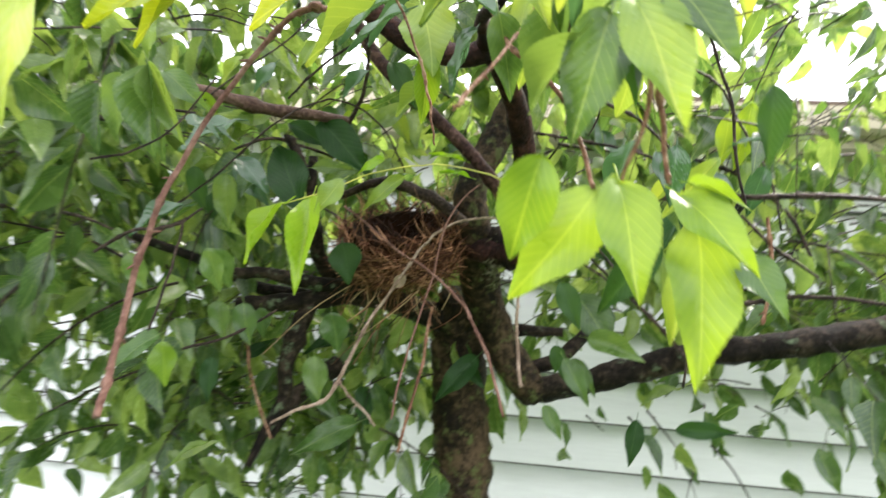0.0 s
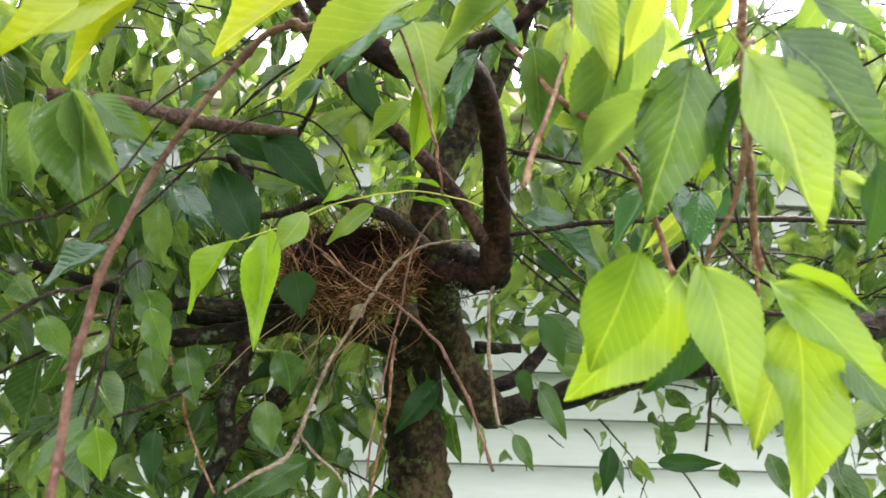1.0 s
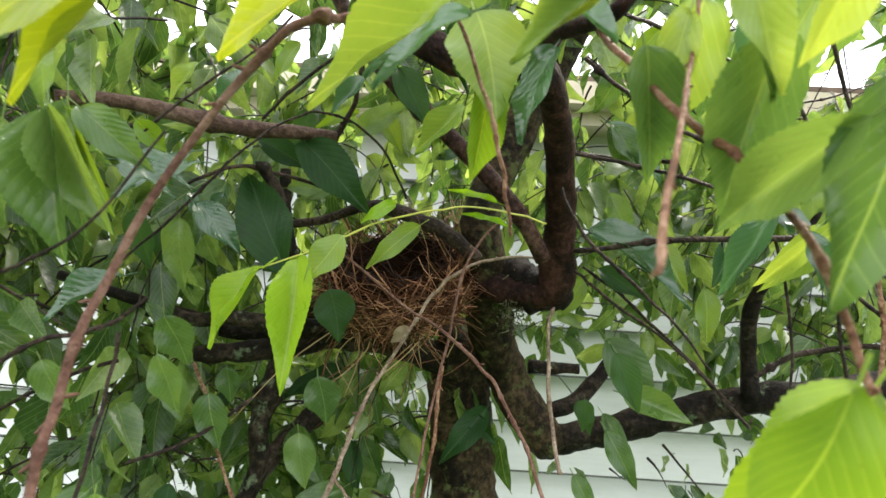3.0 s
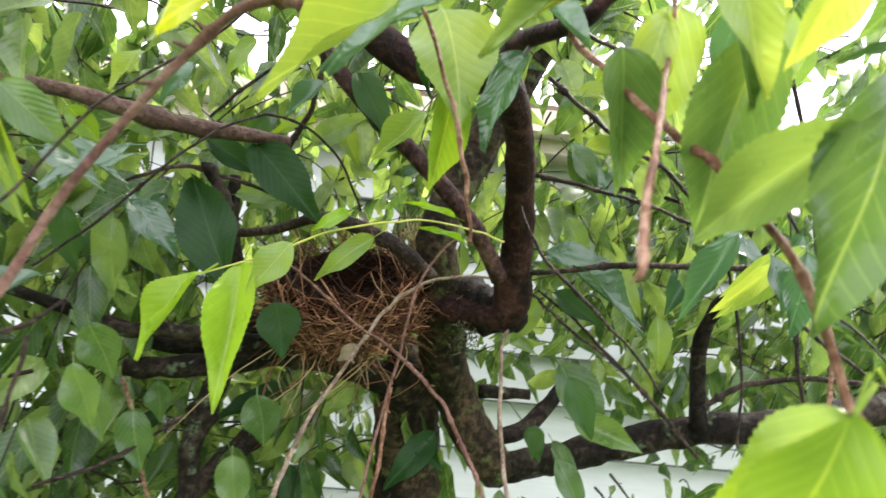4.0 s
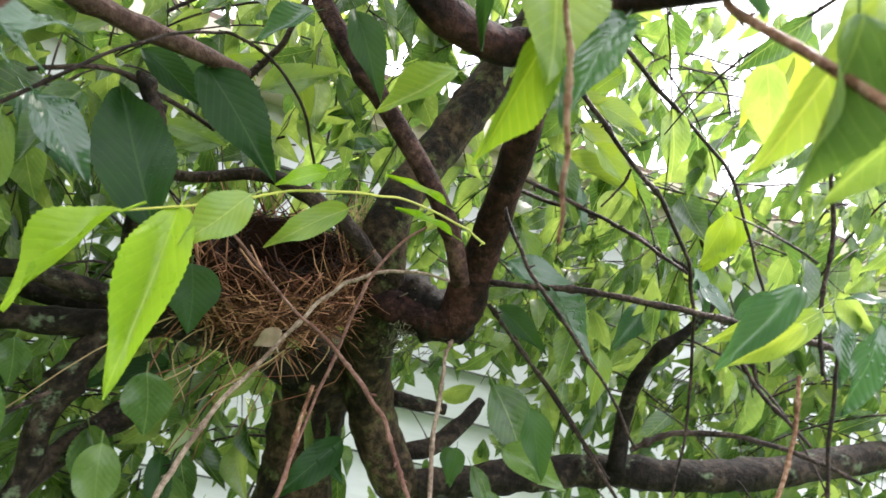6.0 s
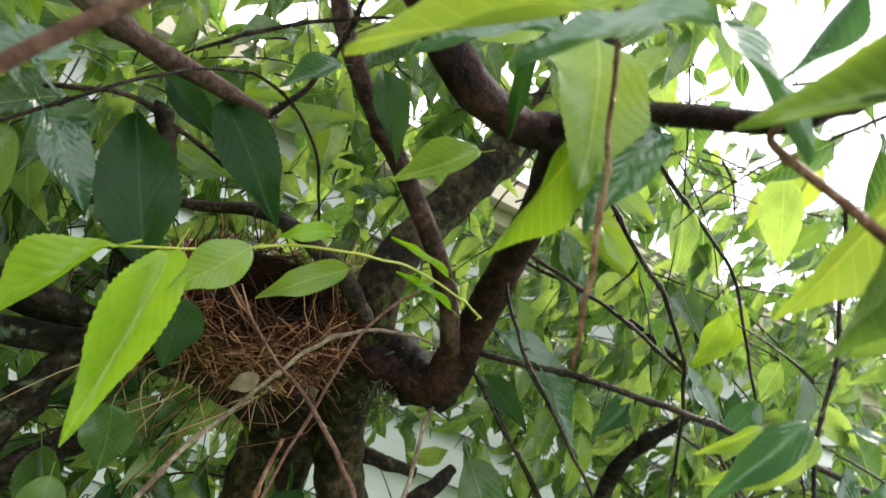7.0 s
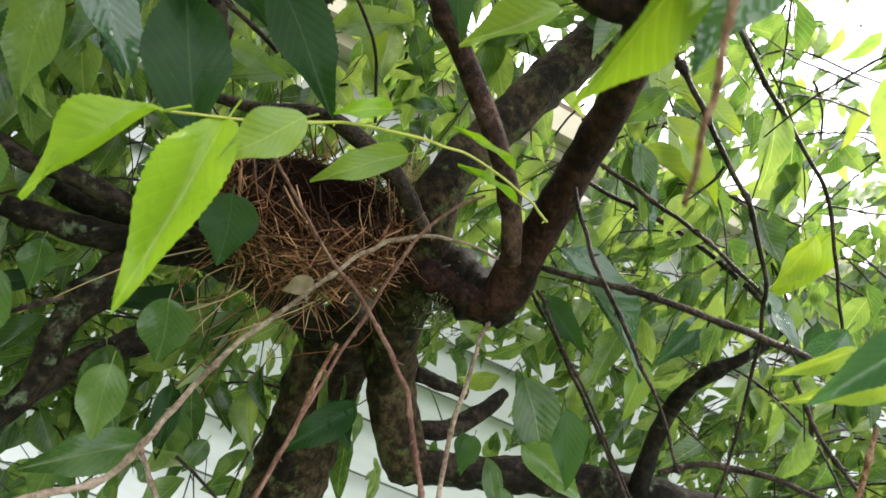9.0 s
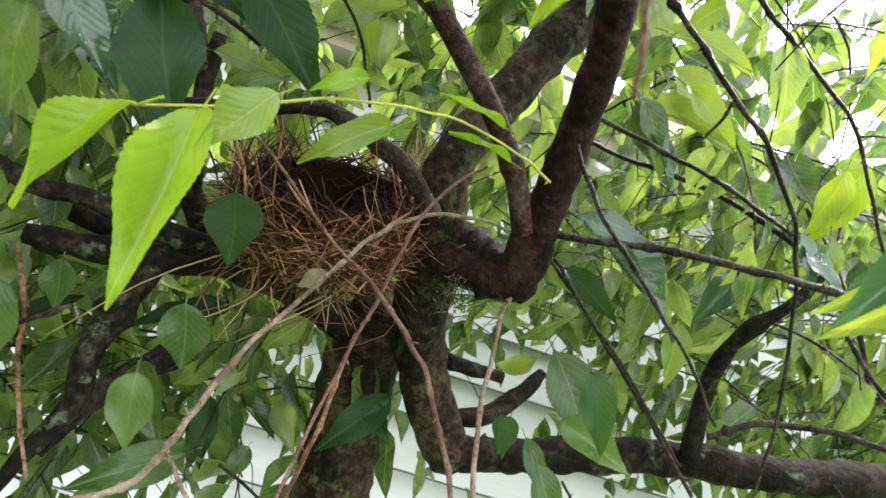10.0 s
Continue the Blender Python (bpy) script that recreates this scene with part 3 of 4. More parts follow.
limb("twig", [(0.262, 0.935, 2.165, 0.0024), (0.320, 0.985, 2.178, 0.0026), (0.385, 1.018, 2.168, 0.0026), (0.478, 1.055, 2.150, 0.0024), (0.528, 1.065, 2.124, 0.0022), (0.552, 1.052, 2.060, 0.0020), (0.590, 1.050, 1.985, 0.0018), (0.604, 1.040, 1.900, 0.0014)], TWIG_BARK, tree, "", sides=7, rough=0.05, knots=8)
limb("twig", [(0.240, 0.965, 2.125, 0.0026), (0.264, 0.955, 2.100, 0.0026), (0.315, 0.958, 2.062, 0.0026), (0.395, 0.995, 2.036, 0.0025), (0.468, 1.030, 1.980, 0.0023), (0.515, 1.065, 1.900, 0.0020), (0.528, 1.068, 1.810, 0.0018), (0.520, 1.060, 1.730, 0.0013)], TWIG_BARK, tree, "long knotted hanging twig", sides=7, rough=0.05, knots=8)
limb("twig", [(0.228, 1.010, 1.985, 0.0020), (0.232, 0.985, 1.958, 0.0021), (0.250, 0.955, 1.918, 0.0020), (0.279, 0.945, 1.889, 0.0020), (0.310, 0.942, 1.860, 0.0018), (0.337, 0.935, 1.835, 0.0015), (0.370, 0.925, 1.790, 0.0012)], TWIG_BARK, tree, "", sides=7, rough=0.05, knots=6)
limb("twig", [(0.395, 1.022, 2.167, 0.0014), (0.420, 1.030, 2.192, 0.0013), (0.462, 1.033, 2.208, 0.0013), (0.520, 1.025, 2.216, 0.0012), (0.610, 1.030, 2.250, 0.0009)], TWIG_BARK, tree, "", sides=6, rough=0.05, knots=5)
limb("twig", [(0.340, 1.000, 2.178, 0.0014), (0.370, 1.030, 2.216, 0.0013), (0.410, 1.040, 2.245, 0.0013), (0.465, 1.020, 2.240, 0.0012), (0.550, 1.030, 2.262, 0.0009)], TWIG_BARK, tree, "", sides=6, rough=0.05, knots=5)
limb("twig", [(0.530, 1.064, 2.120, 0.0013), (0.550, 1.030, 2.118, 0.0012), (0.632, 1.030, 2.147, 0.0009)], TWIG_BARK, tree, "", sides=6, rough=0.05, knots=4)
limb("twig", [(0.240, 1.090, 2.050, 0.0026), (0.300, 1.075, 2.038, 0.0026), (0.352, 1.057, 2.022, 0.0025), (0.398, 1.042, 2.008, 0.0024), (0.460, 1.025, 1.981, 0.0020)], TWIG_BARK, tree, "", sides=7, rough=0.05, knots=6)
limb("twig", [(0.262, 1.090, 1.893, 0.0021), (0.284, 1.097, 1.877, 0.0021), (0.330, 1.125, 1.848, 0.0021), (0.400, 1.165, 1.812, 0.0019), (0.452, 1.175, 1.770, 0.0017), (0.500, 1.160, 1.722, 0.0014)], TWIG_BARK, tree, "", sides=7, rough=0.05, knots=6)
limb("twig", [(0.330, 0.962, 2.050, 0.0014), (0.328, 0.975, 2.030, 0.0013), (0.318, 0.985, 2.010, 0.0008)], TWIG_BARK, tree, "", sides=6, rough=0.05, knots=3)
# limbs added overhead, mostly out of view, to carry the shading leaves
limb("roof_limb", [(0.347, 1.262, 2.566, 0.026), (0.150, 1.150, 2.760, 0.022), (-0.150, 0.950, 2.860, 0.017), (-0.500, 0.600, 2.840, 0.011), (-0.750, 0.300, 2.740, 0.006)], OLD_BARK, tree, "", sides=10, rough=0.15, knots=4)
limb("roof_limb", [(0.409, 1.251, 2.762, 0.024), (0.450, 1.000, 2.900, 0.020), (0.430, 0.550, 2.960, 0.015), (0.350, 0.000, 2.900, 0.009), (0.300, -0.500, 2.760, 0.005)], OLD_BARK, tree, "", sides=10, rough=0.15, knots=4)
limb("roof_limb", [(0.441, 1.226, 2.940, 0.022), (0.700, 1.250, 3.050, 0.018), (1.100, 1.200, 3.030, 0.013), (1.500, 1.100, 2.880, 0.007)], OLD_BARK, tree, "", sides=10, rough=0.15, knots=4)
limb("roof_limb", [(0.308, 1.269, 2.418, 0.022), (0.100, 1.450, 2.620, 0.019), (-0.300, 1.600, 2.720, 0.014), (-0.800, 1.700, 2.640, 0.008)], OLD_BARK, tree, "", sides=10, rough=0.15, knots=4)
limb("twig", [(0.302, 1.333, 2.114, 0.0036), (0.399, 1.354, 2.110, 0.0037), (0.492, 1.315, 2.098, 0.0040), (0.605, 1.233, 2.041, 0.0039), (0.672, 1.169, 1.954, 0.0036), (0.700, 1.150, 1.874, 0.0026)], TWIG_BARK, tree, "", sides=7, rough=0.05, knots=6)
limb("twig", [(0.419, 0.829, 2.129, 0.0016), (0.437, 0.839, 2.087, 0.0018), (0.465, 0.848, 2.007, 0.0019), (0.473, 0.857, 1.950, 0.0019), (0.484, 0.855, 1.889, 0.0016)], TWIG_BARK, tree, "", sides=7, rough=0.05, knots=6)
limb("twig", [(0.383, 0.751, 1.906, 0.0014), (0.390, 0.756, 1.849, 0.0014), (0.397, 0.755, 1.761, 0.0013), (0.387, 0.749, 1.683, 0.0013)], TWIG_BARK, tree, "", sides=7, rough=0.05, knots=6)
limb("twig", [(-0.220, 0.733, 1.775, 0.0017), (-0.182, 0.734, 1.800, 0.0019), (-0.146, 0.754, 1.812, 0.0016), (-0.123, 0.764, 1.834, 0.0013)], TWIG_BARK, tree, "", sides=7, rough=0.05, knots=6)
limb("twig", [(-0.114, 0.714, 1.811, 0.0013), (-0.116, 0.713, 1.784, 0.0013), (-0.116, 0.699, 1.740, 0.0014), (-0.115, 0.682, 1.700, 0.0013)], TWIG_BARK, tree, "", sides=7, rough=0.05, knots=6)
limb("twig", [(-0.134, 0.596, 1.839, 0.0010), (-0.109, 0.610, 1.851, 0.0010), (-0.082, 0.622, 1.876, 0.0009), (-0.053, 0.632, 1.929, 0.0008)], TWIG_BARK, tree, "", sides=7, rough=0.05, knots=6)
limb("twig", [(-0.194, 0.887, 1.672, 0.0018), (-0.146, 0.911, 1.691, 0.0018), (-0.097, 0.944, 1.731, 0.0016)], TWIG_BARK, tree, "", sides=7, rough=0.05, knots=6)
cluster_twig = limb("front_twig", [(0.283, 0.500, 1.978, 0.0024), (0.294, 0.512, 1.948, 0.0023), (0.303, 0.522, 1.915, 0.0020), (0.308, 0.533, 1.870, 0.0021), (0.315, 0.537, 1.824, 0.0015)], RUSSET, tree, "russet hanging twig", sides=8, rough=0.05, knots=6)
limb("front_twig", [(0.298, 0.511, 1.944, 0.0015), (0.290, 0.510, 1.931, 0.0013), (0.300, 0.524, 1.877, 0.0018), (0.286, 0.541, 1.826, 0.0010)], RUSSET, tree, "", sides=7, rough=0.05, knots=4)
limb("burl", [(0.150, 1.260, 1.890, 0.0220), (0.180, 1.235, 1.885, 0.0275), (0.209, 1.205, 1.878, 0.0305), (0.238, 1.180, 1.868, 0.0315), (0.257, 1.165, 1.858, 0.0255), (0.268, 1.160, 1.850, 0.0100)], WET_BARK, tree, "knotted wet black burl", sides=18, per=8, rough=0.38, knots=3)
limb("left_upright", [(-0.177, 1.248, 2.040, 0.0089), (-0.175, 1.256, 1.969, 0.0114), (-0.165, 1.270, 1.901, 0.0145), (-0.156, 1.299, 1.841, 0.0165), (-0.119, 1.361, 1.788, 0.0186)], OLD_BARK, tree, "", sides=10, rough=0.2)
limb("hanging_branch", [(-0.123, 1.384, 1.636, 0.0206), (-0.158, 1.345, 1.599, 0.0188), (-0.186, 1.293, 1.559, 0.0160), (-0.206, 1.254, 1.504, 0.0103)], OLD_BARK, tree, "", sides=10, rough=0.18)
limb("stub_branch", [(0.273, 1.374, 1.661, 0.0144), (0.323, 1.385, 1.678, 0.0147), (0.376, 1.407, 1.729, 0.0129), (0.399, 1.423, 1.761, 0.0086)], OLD_BARK, tree, "broken grey stub", sides=10, rough=0.18)
limb("stub_branch", [(0.245, 1.409, 1.733, 0.0125), (0.291, 1.410, 1.734, 0.0112), (0.337, 1.409, 1.735, 0.0090)], OLD_BARK, tree, "", sides=10, rough=0.2)
limb("hanging_twig", [(0.097, 1.119, 1.757, 0.0022), (0.091, 1.092, 1.678, 0.0025), (0.084, 1.060, 1.613, 0.0024), (0.073, 1.030, 1.541, 0.0021)], RUSSET, tree, "thin russet hanging twig", sides=6, rough=0.05, knots=4)
limb("hanging_twig", [(0.542, 0.936, 1.894, 0.0023), (0.546, 0.936, 1.831, 0.0023), (0.536, 0.937, 1.757, 0.0023)], RUSSET, tree, "", sides=6, rough=0.05, knots=5)
limb("hanging_twig", [(-0.261, 1.166, 1.734, 0.0027), (-0.236, 1.169, 1.675, 0.0027), (-0.204, 1.161, 1.590, 0.0024), (-0.163, 1.150, 1.519, 0.0018)], RUSSET, tree, "", sides=6, rough=0.05, knots=5)

# leaves that stand out singly
leaf((-0.071, 0.868, 1.866), (-0.132, 0.866, 1.795), 0.40, "lime", 1, 35, young_shoot)
leaf((-0.042, 0.885, 1.880), (-0.041, 0.833, 1.761), 0.30, "lime", 1, -5, young_shoot)
leaf((0.003, 0.862, 1.899), (-0.032, 0.850, 1.858), 0.58, "pale", 2, 0, young_shoot)
leaf((0.070, 0.912, 1.919), (0.016, 0.914, 1.873), 0.34, "pale", 0, 0, young_shoot)
leaf((0.148, 0.925, 1.949), (0.094, 0.945, 1.966), 0.14, "lime", 0, 0, young_shoot)
leaf((0.158, 0.916, 1.924), (0.109, 0.950, 1.942), 0.13, "lime", 0, 0, young_shoot)
leaf((0.047, 0.890, 1.937), (0.013, 0.890, 1.917), 0.40, "lime", 0, 0, young_shoot)
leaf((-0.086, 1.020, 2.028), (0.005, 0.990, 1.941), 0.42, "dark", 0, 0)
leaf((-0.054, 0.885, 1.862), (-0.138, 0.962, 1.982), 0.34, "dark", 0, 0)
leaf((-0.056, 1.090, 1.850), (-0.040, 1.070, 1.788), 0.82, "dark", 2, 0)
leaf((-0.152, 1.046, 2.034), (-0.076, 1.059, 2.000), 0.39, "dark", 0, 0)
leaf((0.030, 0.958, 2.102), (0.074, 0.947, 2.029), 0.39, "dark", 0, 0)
leaf((0.110, 0.815, 2.012), (0.062, 0.832, 1.977), 0.40, "pale", 1, 0)
leaf((0.114, 0.695, 2.037), (0.131, 0.672, 1.970), 0.78, "pale", 2, 0, red_twig)
leaf((0.126, 0.695, 1.990), (0.120, 0.724, 1.923), 0.36, "young", 1, -15, red_twig)
leaf((0.170, 0.708, 2.022), (0.144, 0.705, 1.955), 0.50, "wet", 0, 30, red_twig)
leaf((0.100, 0.700, 2.036), (0.037, 0.705, 1.999), 0.36, "wet", 0, 0)
leaf((0.099, 0.740, 2.052), (0.110, 0.764, 2.004), 0.22, "dark", 0, 40)
leaf((-0.176, 1.011, 1.958), (-0.186, 1.014, 1.908), 0.53, "wet", 0, 0)
leaf((-0.181, 1.028, 1.974), (-0.196, 0.988, 1.893), 0.44, "green", 0, 0)
leaf((-0.148, 0.866, 1.973), (-0.200, 0.815, 1.938), 0.5, "wet", 2, 0)
leaf((-0.104, 0.788, 1.946), (-0.149, 0.764, 1.933), 0.44, "wet", 2, 0)
leaf((-0.184, 0.924, 1.915), (-0.178, 0.932, 1.838), 0.48, "green", 0, 0)
leaf((-0.220, 0.903, 1.918), (-0.206, 0.917, 1.857), 0.47, "dark", 0, 0)
leaf((-0.168, 0.799, 1.982), (-0.148, 0.819, 1.958), 0.53, "young", 1, 0)
leaf((-0.199, 0.943, 1.811), (-0.176, 0.949, 1.756), 0.7, "green", 2, 0)
leaf((-0.218, 1.016, 1.740), (-0.203, 1.012, 1.684), 0.62, "green", 0, 0)
leaf((-0.200, 1.134, 1.736), (-0.194, 1.128, 1.687), 0.7, "green", 2, 0)
leaf((0.367, 0.713, 1.910), (0.365, 0.722, 1.851), 0.46, "wet", 0, 0)
leaf((0.397, 0.793, 1.913), (0.359, 0.824, 1.869), 0.26, "pale", 1, 0)
leaf((0.339, 1.223, 1.801), (0.407, 1.190, 1.706), 0.53, "green", 0, 0)
leaf((0.309, 1.222, 1.710), (0.308, 1.213, 1.663), 0.58, "dark", 2, 0)
leaf((0.357, 1.189, 1.726), (0.443, 1.151, 1.700), 0.44, "green", 1, 0)
leaf((0.307, 1.128, 2.097), (0.368, 1.129, 2.026), 0.53, "green", 0, 0)
leaf((0.313, 1.099, 2.164), (0.282, 1.128, 2.116), 0.53, "green", 2, 0)
leaf((0.355, 1.121, 2.133), (0.422, 1.092, 2.075), 0.4, "young", 0, 0)
leaf((0.290, 1.147, 1.954), (0.412, 1.068, 1.876), 0.35, "wet", 1, 0)
leaf((0.497, 1.073, 2.003), (0.531, 1.063, 1.945), 0.48, "wet", 0, 0)
leaf((0.234, 0.619, 2.012), (0.213, 0.637, 1.932), 0.44, "pale", 1, 0)
leaf((0.259, 0.606, 2.006), (0.256, 0.627, 1.978), 0.48, "wet", 0, 0)
leaf((0.287, 0.609, 2.011), (0.255, 0.650, 1.932), 0.37, "green", 0, 0)
leaf((0.308, 0.628, 1.951), (0.299, 0.651, 1.909), 0.53, "pale", 2, 0)
leaf((0.140, 0.661, 2.051), (0.194, 0.625, 1.997), 0.48, "wet", 0, 0)
leaf((0.180, 0.615, 2.066), (0.192, 0.646, 2.030), 0.31, "wet", 1, 0)
leaf((0.196, 0.592, 1.972), (0.211, 0.612, 1.908), 0.44, "green", 1, 0)
leaf((0.102, 0.720, 2.063), (0.040, 0.769, 2.039), 0.29, "wet", 0, 20)
leaf((0.140, 0.688, 2.069), (0.106, 0.723, 2.040), 0.26, "green", 1, 0)
leaf((0.331, 1.076, 2.161), (0.392, 1.053, 2.142), 0.53, "pale", 0, 0)
leaf((0.433, 0.909, 2.215), (0.451, 0.928, 2.165), 0.44, "pale", 0, 0)
leaf((0.310, 1.104, 2.091), (0.346, 1.105, 2.039), 0.53, "green", 0, 0)
leaf((0.337, 0.741, 1.923), (0.300, 0.758, 1.862), 0.31, "wet", 1, 0)
leaf((0.352, 0.728, 1.908), (0.361, 0.723, 1.868), 0.44, "wet", 0, 0)
leaf((0.273, 0.548, 1.822), (0.213, 0.546, 1.749), 0.53, "young", 2, 0, cluster_twig)
leaf((0.284, 0.542, 1.827), (0.295, 0.512, 1.746), 0.46, "young", 0, 0, cluster_twig)
leaf((0.319, 0.535, 1.818), (0.351, 0.487, 1.767), 0.4, "young", 0, 0, cluster_twig)
leaf((0.332, 0.540, 1.800), (0.335, 0.512, 1.702), 0.46, "young", 2, 0, cluster_twig)
leaf((0.325, 0.531, 1.824), (0.351, 0.501, 1.807), 0.22, "young", 1, 0, cluster_twig)
leaf((0.331, 0.621, 1.800), (0.287, 0.638, 1.742), 0.39, "dark", 0, 0, cluster_twig)
leaf((0.341, 0.558, 1.787), (0.322, 0.562, 1.722), 0.4, "pale", 0, 30, cluster_twig)
leaf((0.361, 0.544, 1.782), (0.378, 0.514, 1.743), 0.48, "green", 0, 0, cluster_twig)
leaf((0.273, 0.528, 1.938), (0.251, 0.532, 1.847), 0.48, "green", 0, 0)
leaf((0.278, 0.483, 1.923), (0.308, 0.467, 1.839), 0.44, "pale", 0, 0)
leaf((0.296, 0.490, 1.938), (0.334, 0.463, 1.876), 0.44, "green", 0, 0)
leaf((0.300, 0.518, 1.929), (0.293, 0.542, 1.870), 0.2, "dark", 3, 50)
leaf((0.245, 0.560, 1.968), (0.234, 0.593, 1.888), 0.4, "green", 3, 20)
leaf((0.208, 0.527, 1.983), (0.235, 0.535, 1.931), 0.44, "pale", 0, 0)
leaf((0.245, 0.508, 1.974), (0.237, 0.531, 1.937), 0.44, "pale", 1, 0)
leaf((0.220, 0.600, 1.995), (0.207, 0.606, 1.937), 0.37, "pale", 0, 20)
leaf((0.179, 0.563, 1.992), (0.128, 0.582, 1.963), 0.35, "pale", 1, 0)
leaf((0.295, 0.541, 1.962), (0.271, 0.555, 1.958), 0.23, "dark", 0, 0)
leaf((0.318, 0.500, 1.964), (0.355, 0.487, 1.939), 0.44, "green", 0, 0)
leaf((0.372, 0.522, 1.887), (0.375, 0.531, 1.835), 0.39, "dark", 0, 0)
leaf((0.119, 0.622, 2.017), (0.012, 0.634, 1.958), 0.26, "pale", 1, 0)
leaf((0.112, 0.593, 1.985), (0.061, 0.603, 1.953), 0.37, "wet", 0, 0)
leaf((0.049, 0.626, 2.037), (-0.018, 0.595, 1.972), 0.46, "yellow", 1, 0)
leaf((-0.035, 0.553, 1.983), (-0.105, 0.524, 1.925), 0.46, "yellow", 0, 0)
leaf((-0.031, 0.558, 1.987), (-0.078, 0.536, 1.922), 0.28, "yellow", 1, 0)
leaf((-0.119, 0.630, 1.939), (-0.104, 0.637, 1.850), 0.37, "green", 3, 0)
leaf((-0.119, 0.630, 1.940), (-0.083, 0.645, 1.869), 0.31, "green", 3, 0)
leaf((-0.150, 0.637, 1.933), (-0.156, 0.649, 1.871), 0.48, "green", 0, 0)
leaf((-0.086, 0.580, 1.959), (-0.094, 0.589, 1.926), 0.53, "green", 0, 0)
leaf((-0.143, 0.738, 1.929), (-0.104, 0.759, 1.921), 0.44, "wet", 2, 0)
leaf((-0.134, 0.677, 1.954), (-0.084, 0.679, 1.916), 0.4, "green", 0, 0)
leaf((-0.145, 0.874, 1.925), (-0.097, 0.878, 1.880), 0.48, "wet", 0, 0)
leaf((-0.189, 0.842, 1.850), (-0.246, 0.812, 1.817), 0.44, "wet", 1, 0)
leaf((-0.114, 0.769, 1.791), (-0.102, 0.773, 1.743), 0.53, "green", 2, 0)
leaf((-0.143, 0.747, 1.695), (-0.167, 0.701, 1.658), 0.37, "green", 0, 0)
leaf((-0.149, 0.765, 1.686), (-0.143, 0.757, 1.641), 0.7, "young", 2, 0)
leaf((-0.136, 0.856, 1.667), (-0.132, 0.845, 1.615), 0.47, "dark", 0, 0)
leaf((-0.210, 0.776, 1.780), (-0.190, 0.785, 1.740), 0.62, "green", 0, 0)
leaf((-0.135, 0.921, 1.737), (-0.120, 0.919, 1.681), 0.62, "green", 0, 0)
leaf((-0.065, 1.097, 1.736), (-0.052, 1.094, 1.673), 0.75, "green", 2, 0)
leaf((-0.082, 1.086, 1.665), (-0.067, 1.077, 1.598), 0.62, "green", 0, 0)
leaf((0.289, 0.983, 1.798), (0.317, 0.974, 1.735), 0.47, "dark", 0, 0)
leaf((0.310, 1.095, 1.692), (0.348, 1.076, 1.625), 0.4, "green", 0, 0)
leaf((0.290, 1.189, 1.609), (0.320, 1.172, 1.557), 0.44, "green", 0, 0)
leaf((0.434, 1.152, 1.603), (0.421, 1.139, 1.531), 0.39, "dark", 0, 0)
leaf((0.461, 1.035, 1.607), (0.534, 1.003, 1.616), 0.31, "dark", 0, 0)
leaf((0.026, 0.347, 1.848), (0.020, 0.344, 1.785), 0.44, "pale", 0, 0)
leaf((-0.160, 0.703, 1.968), (-0.143, 0.714, 1.868), 0.33, "green", 3, 0)
leaf((0.231, 0.494, 1.827), (0.215, 0.517, 1.765), 0.55, "young", 0, 0)
leaf((0.253, 0.520, 1.917), (0.222, 0.574, 1.881), 0.37, "green", 3, 0)
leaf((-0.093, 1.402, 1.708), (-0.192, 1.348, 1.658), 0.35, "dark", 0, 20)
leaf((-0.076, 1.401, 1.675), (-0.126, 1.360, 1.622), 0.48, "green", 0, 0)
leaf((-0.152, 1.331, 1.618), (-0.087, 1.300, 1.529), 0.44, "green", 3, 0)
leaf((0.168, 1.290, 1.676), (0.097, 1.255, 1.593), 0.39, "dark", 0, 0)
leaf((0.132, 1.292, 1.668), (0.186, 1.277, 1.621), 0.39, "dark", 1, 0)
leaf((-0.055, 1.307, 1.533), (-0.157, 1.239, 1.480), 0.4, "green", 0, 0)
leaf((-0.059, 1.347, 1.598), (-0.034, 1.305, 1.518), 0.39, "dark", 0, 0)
leaf((-0.233, 1.326, 1.624), (-0.262, 1.273, 1.557), 0.35, "green", 1, 0)
leaf((-0.242, 1.298, 1.537), (-0.212, 1.292, 1.491), 0.35, "green", 0, 0)
leaf((0.011, 1.362, 1.544), (-0.000, 1.346, 1.499), 0.62, "green", 0, 0)
leaf((-0.295, 1.302, 1.635), (-0.248, 1.331, 1.679), 0.39, "dark", 0, 0)
leaf((-0.238, 1.060, 1.965), (-0.176, 1.060, 1.901), 0.44, "wet", 0, 20)
leaf((-0.269, 1.052, 1.915), (-0.227, 1.063, 1.839), 0.47, "dark", 0, 0)
leaf((-0.146, 1.162, 1.994), (-0.071, 1.162, 1.997), 0.35, "green", 0, 0)
leaf((-0.036, 1.273, 2.157), (0.004, 1.305, 2.088), 0.4, "pale", 0, 0)
leaf((0.020, 1.321, 2.187), (0.078, 1.349, 2.125), 0.44, "green", 0, 0)
leaf((0.339, 1.234, 1.689), (0.377, 1.207, 1.628), 0.35, "green", 0, 0)
leaf((0.309, 1.267, 1.701), (0.329, 1.252, 1.652), 0.55, "dark", 2, 0)
leaf((0.331, 1.261, 1.909), (0.404, 1.217, 1.862), 0.39, "dark", 0, 0)
leaf((0.305, 1.126, 2.105), (0.362, 1.109, 2.037), 0.44, "wet", 0, 0)
leaf((0.311, 1.109, 2.176), (0.376, 1.073, 2.148), 0.4, "pale", 1, 0)
leaf((0.354, 1.168, 2.172), (0.441, 1.157, 2.112), 0.53, "pale", 0, 0)
leaf((0.285, 1.161, 2.186), (0.339, 1.153, 2.167), 0.53, "green", 0, 0)
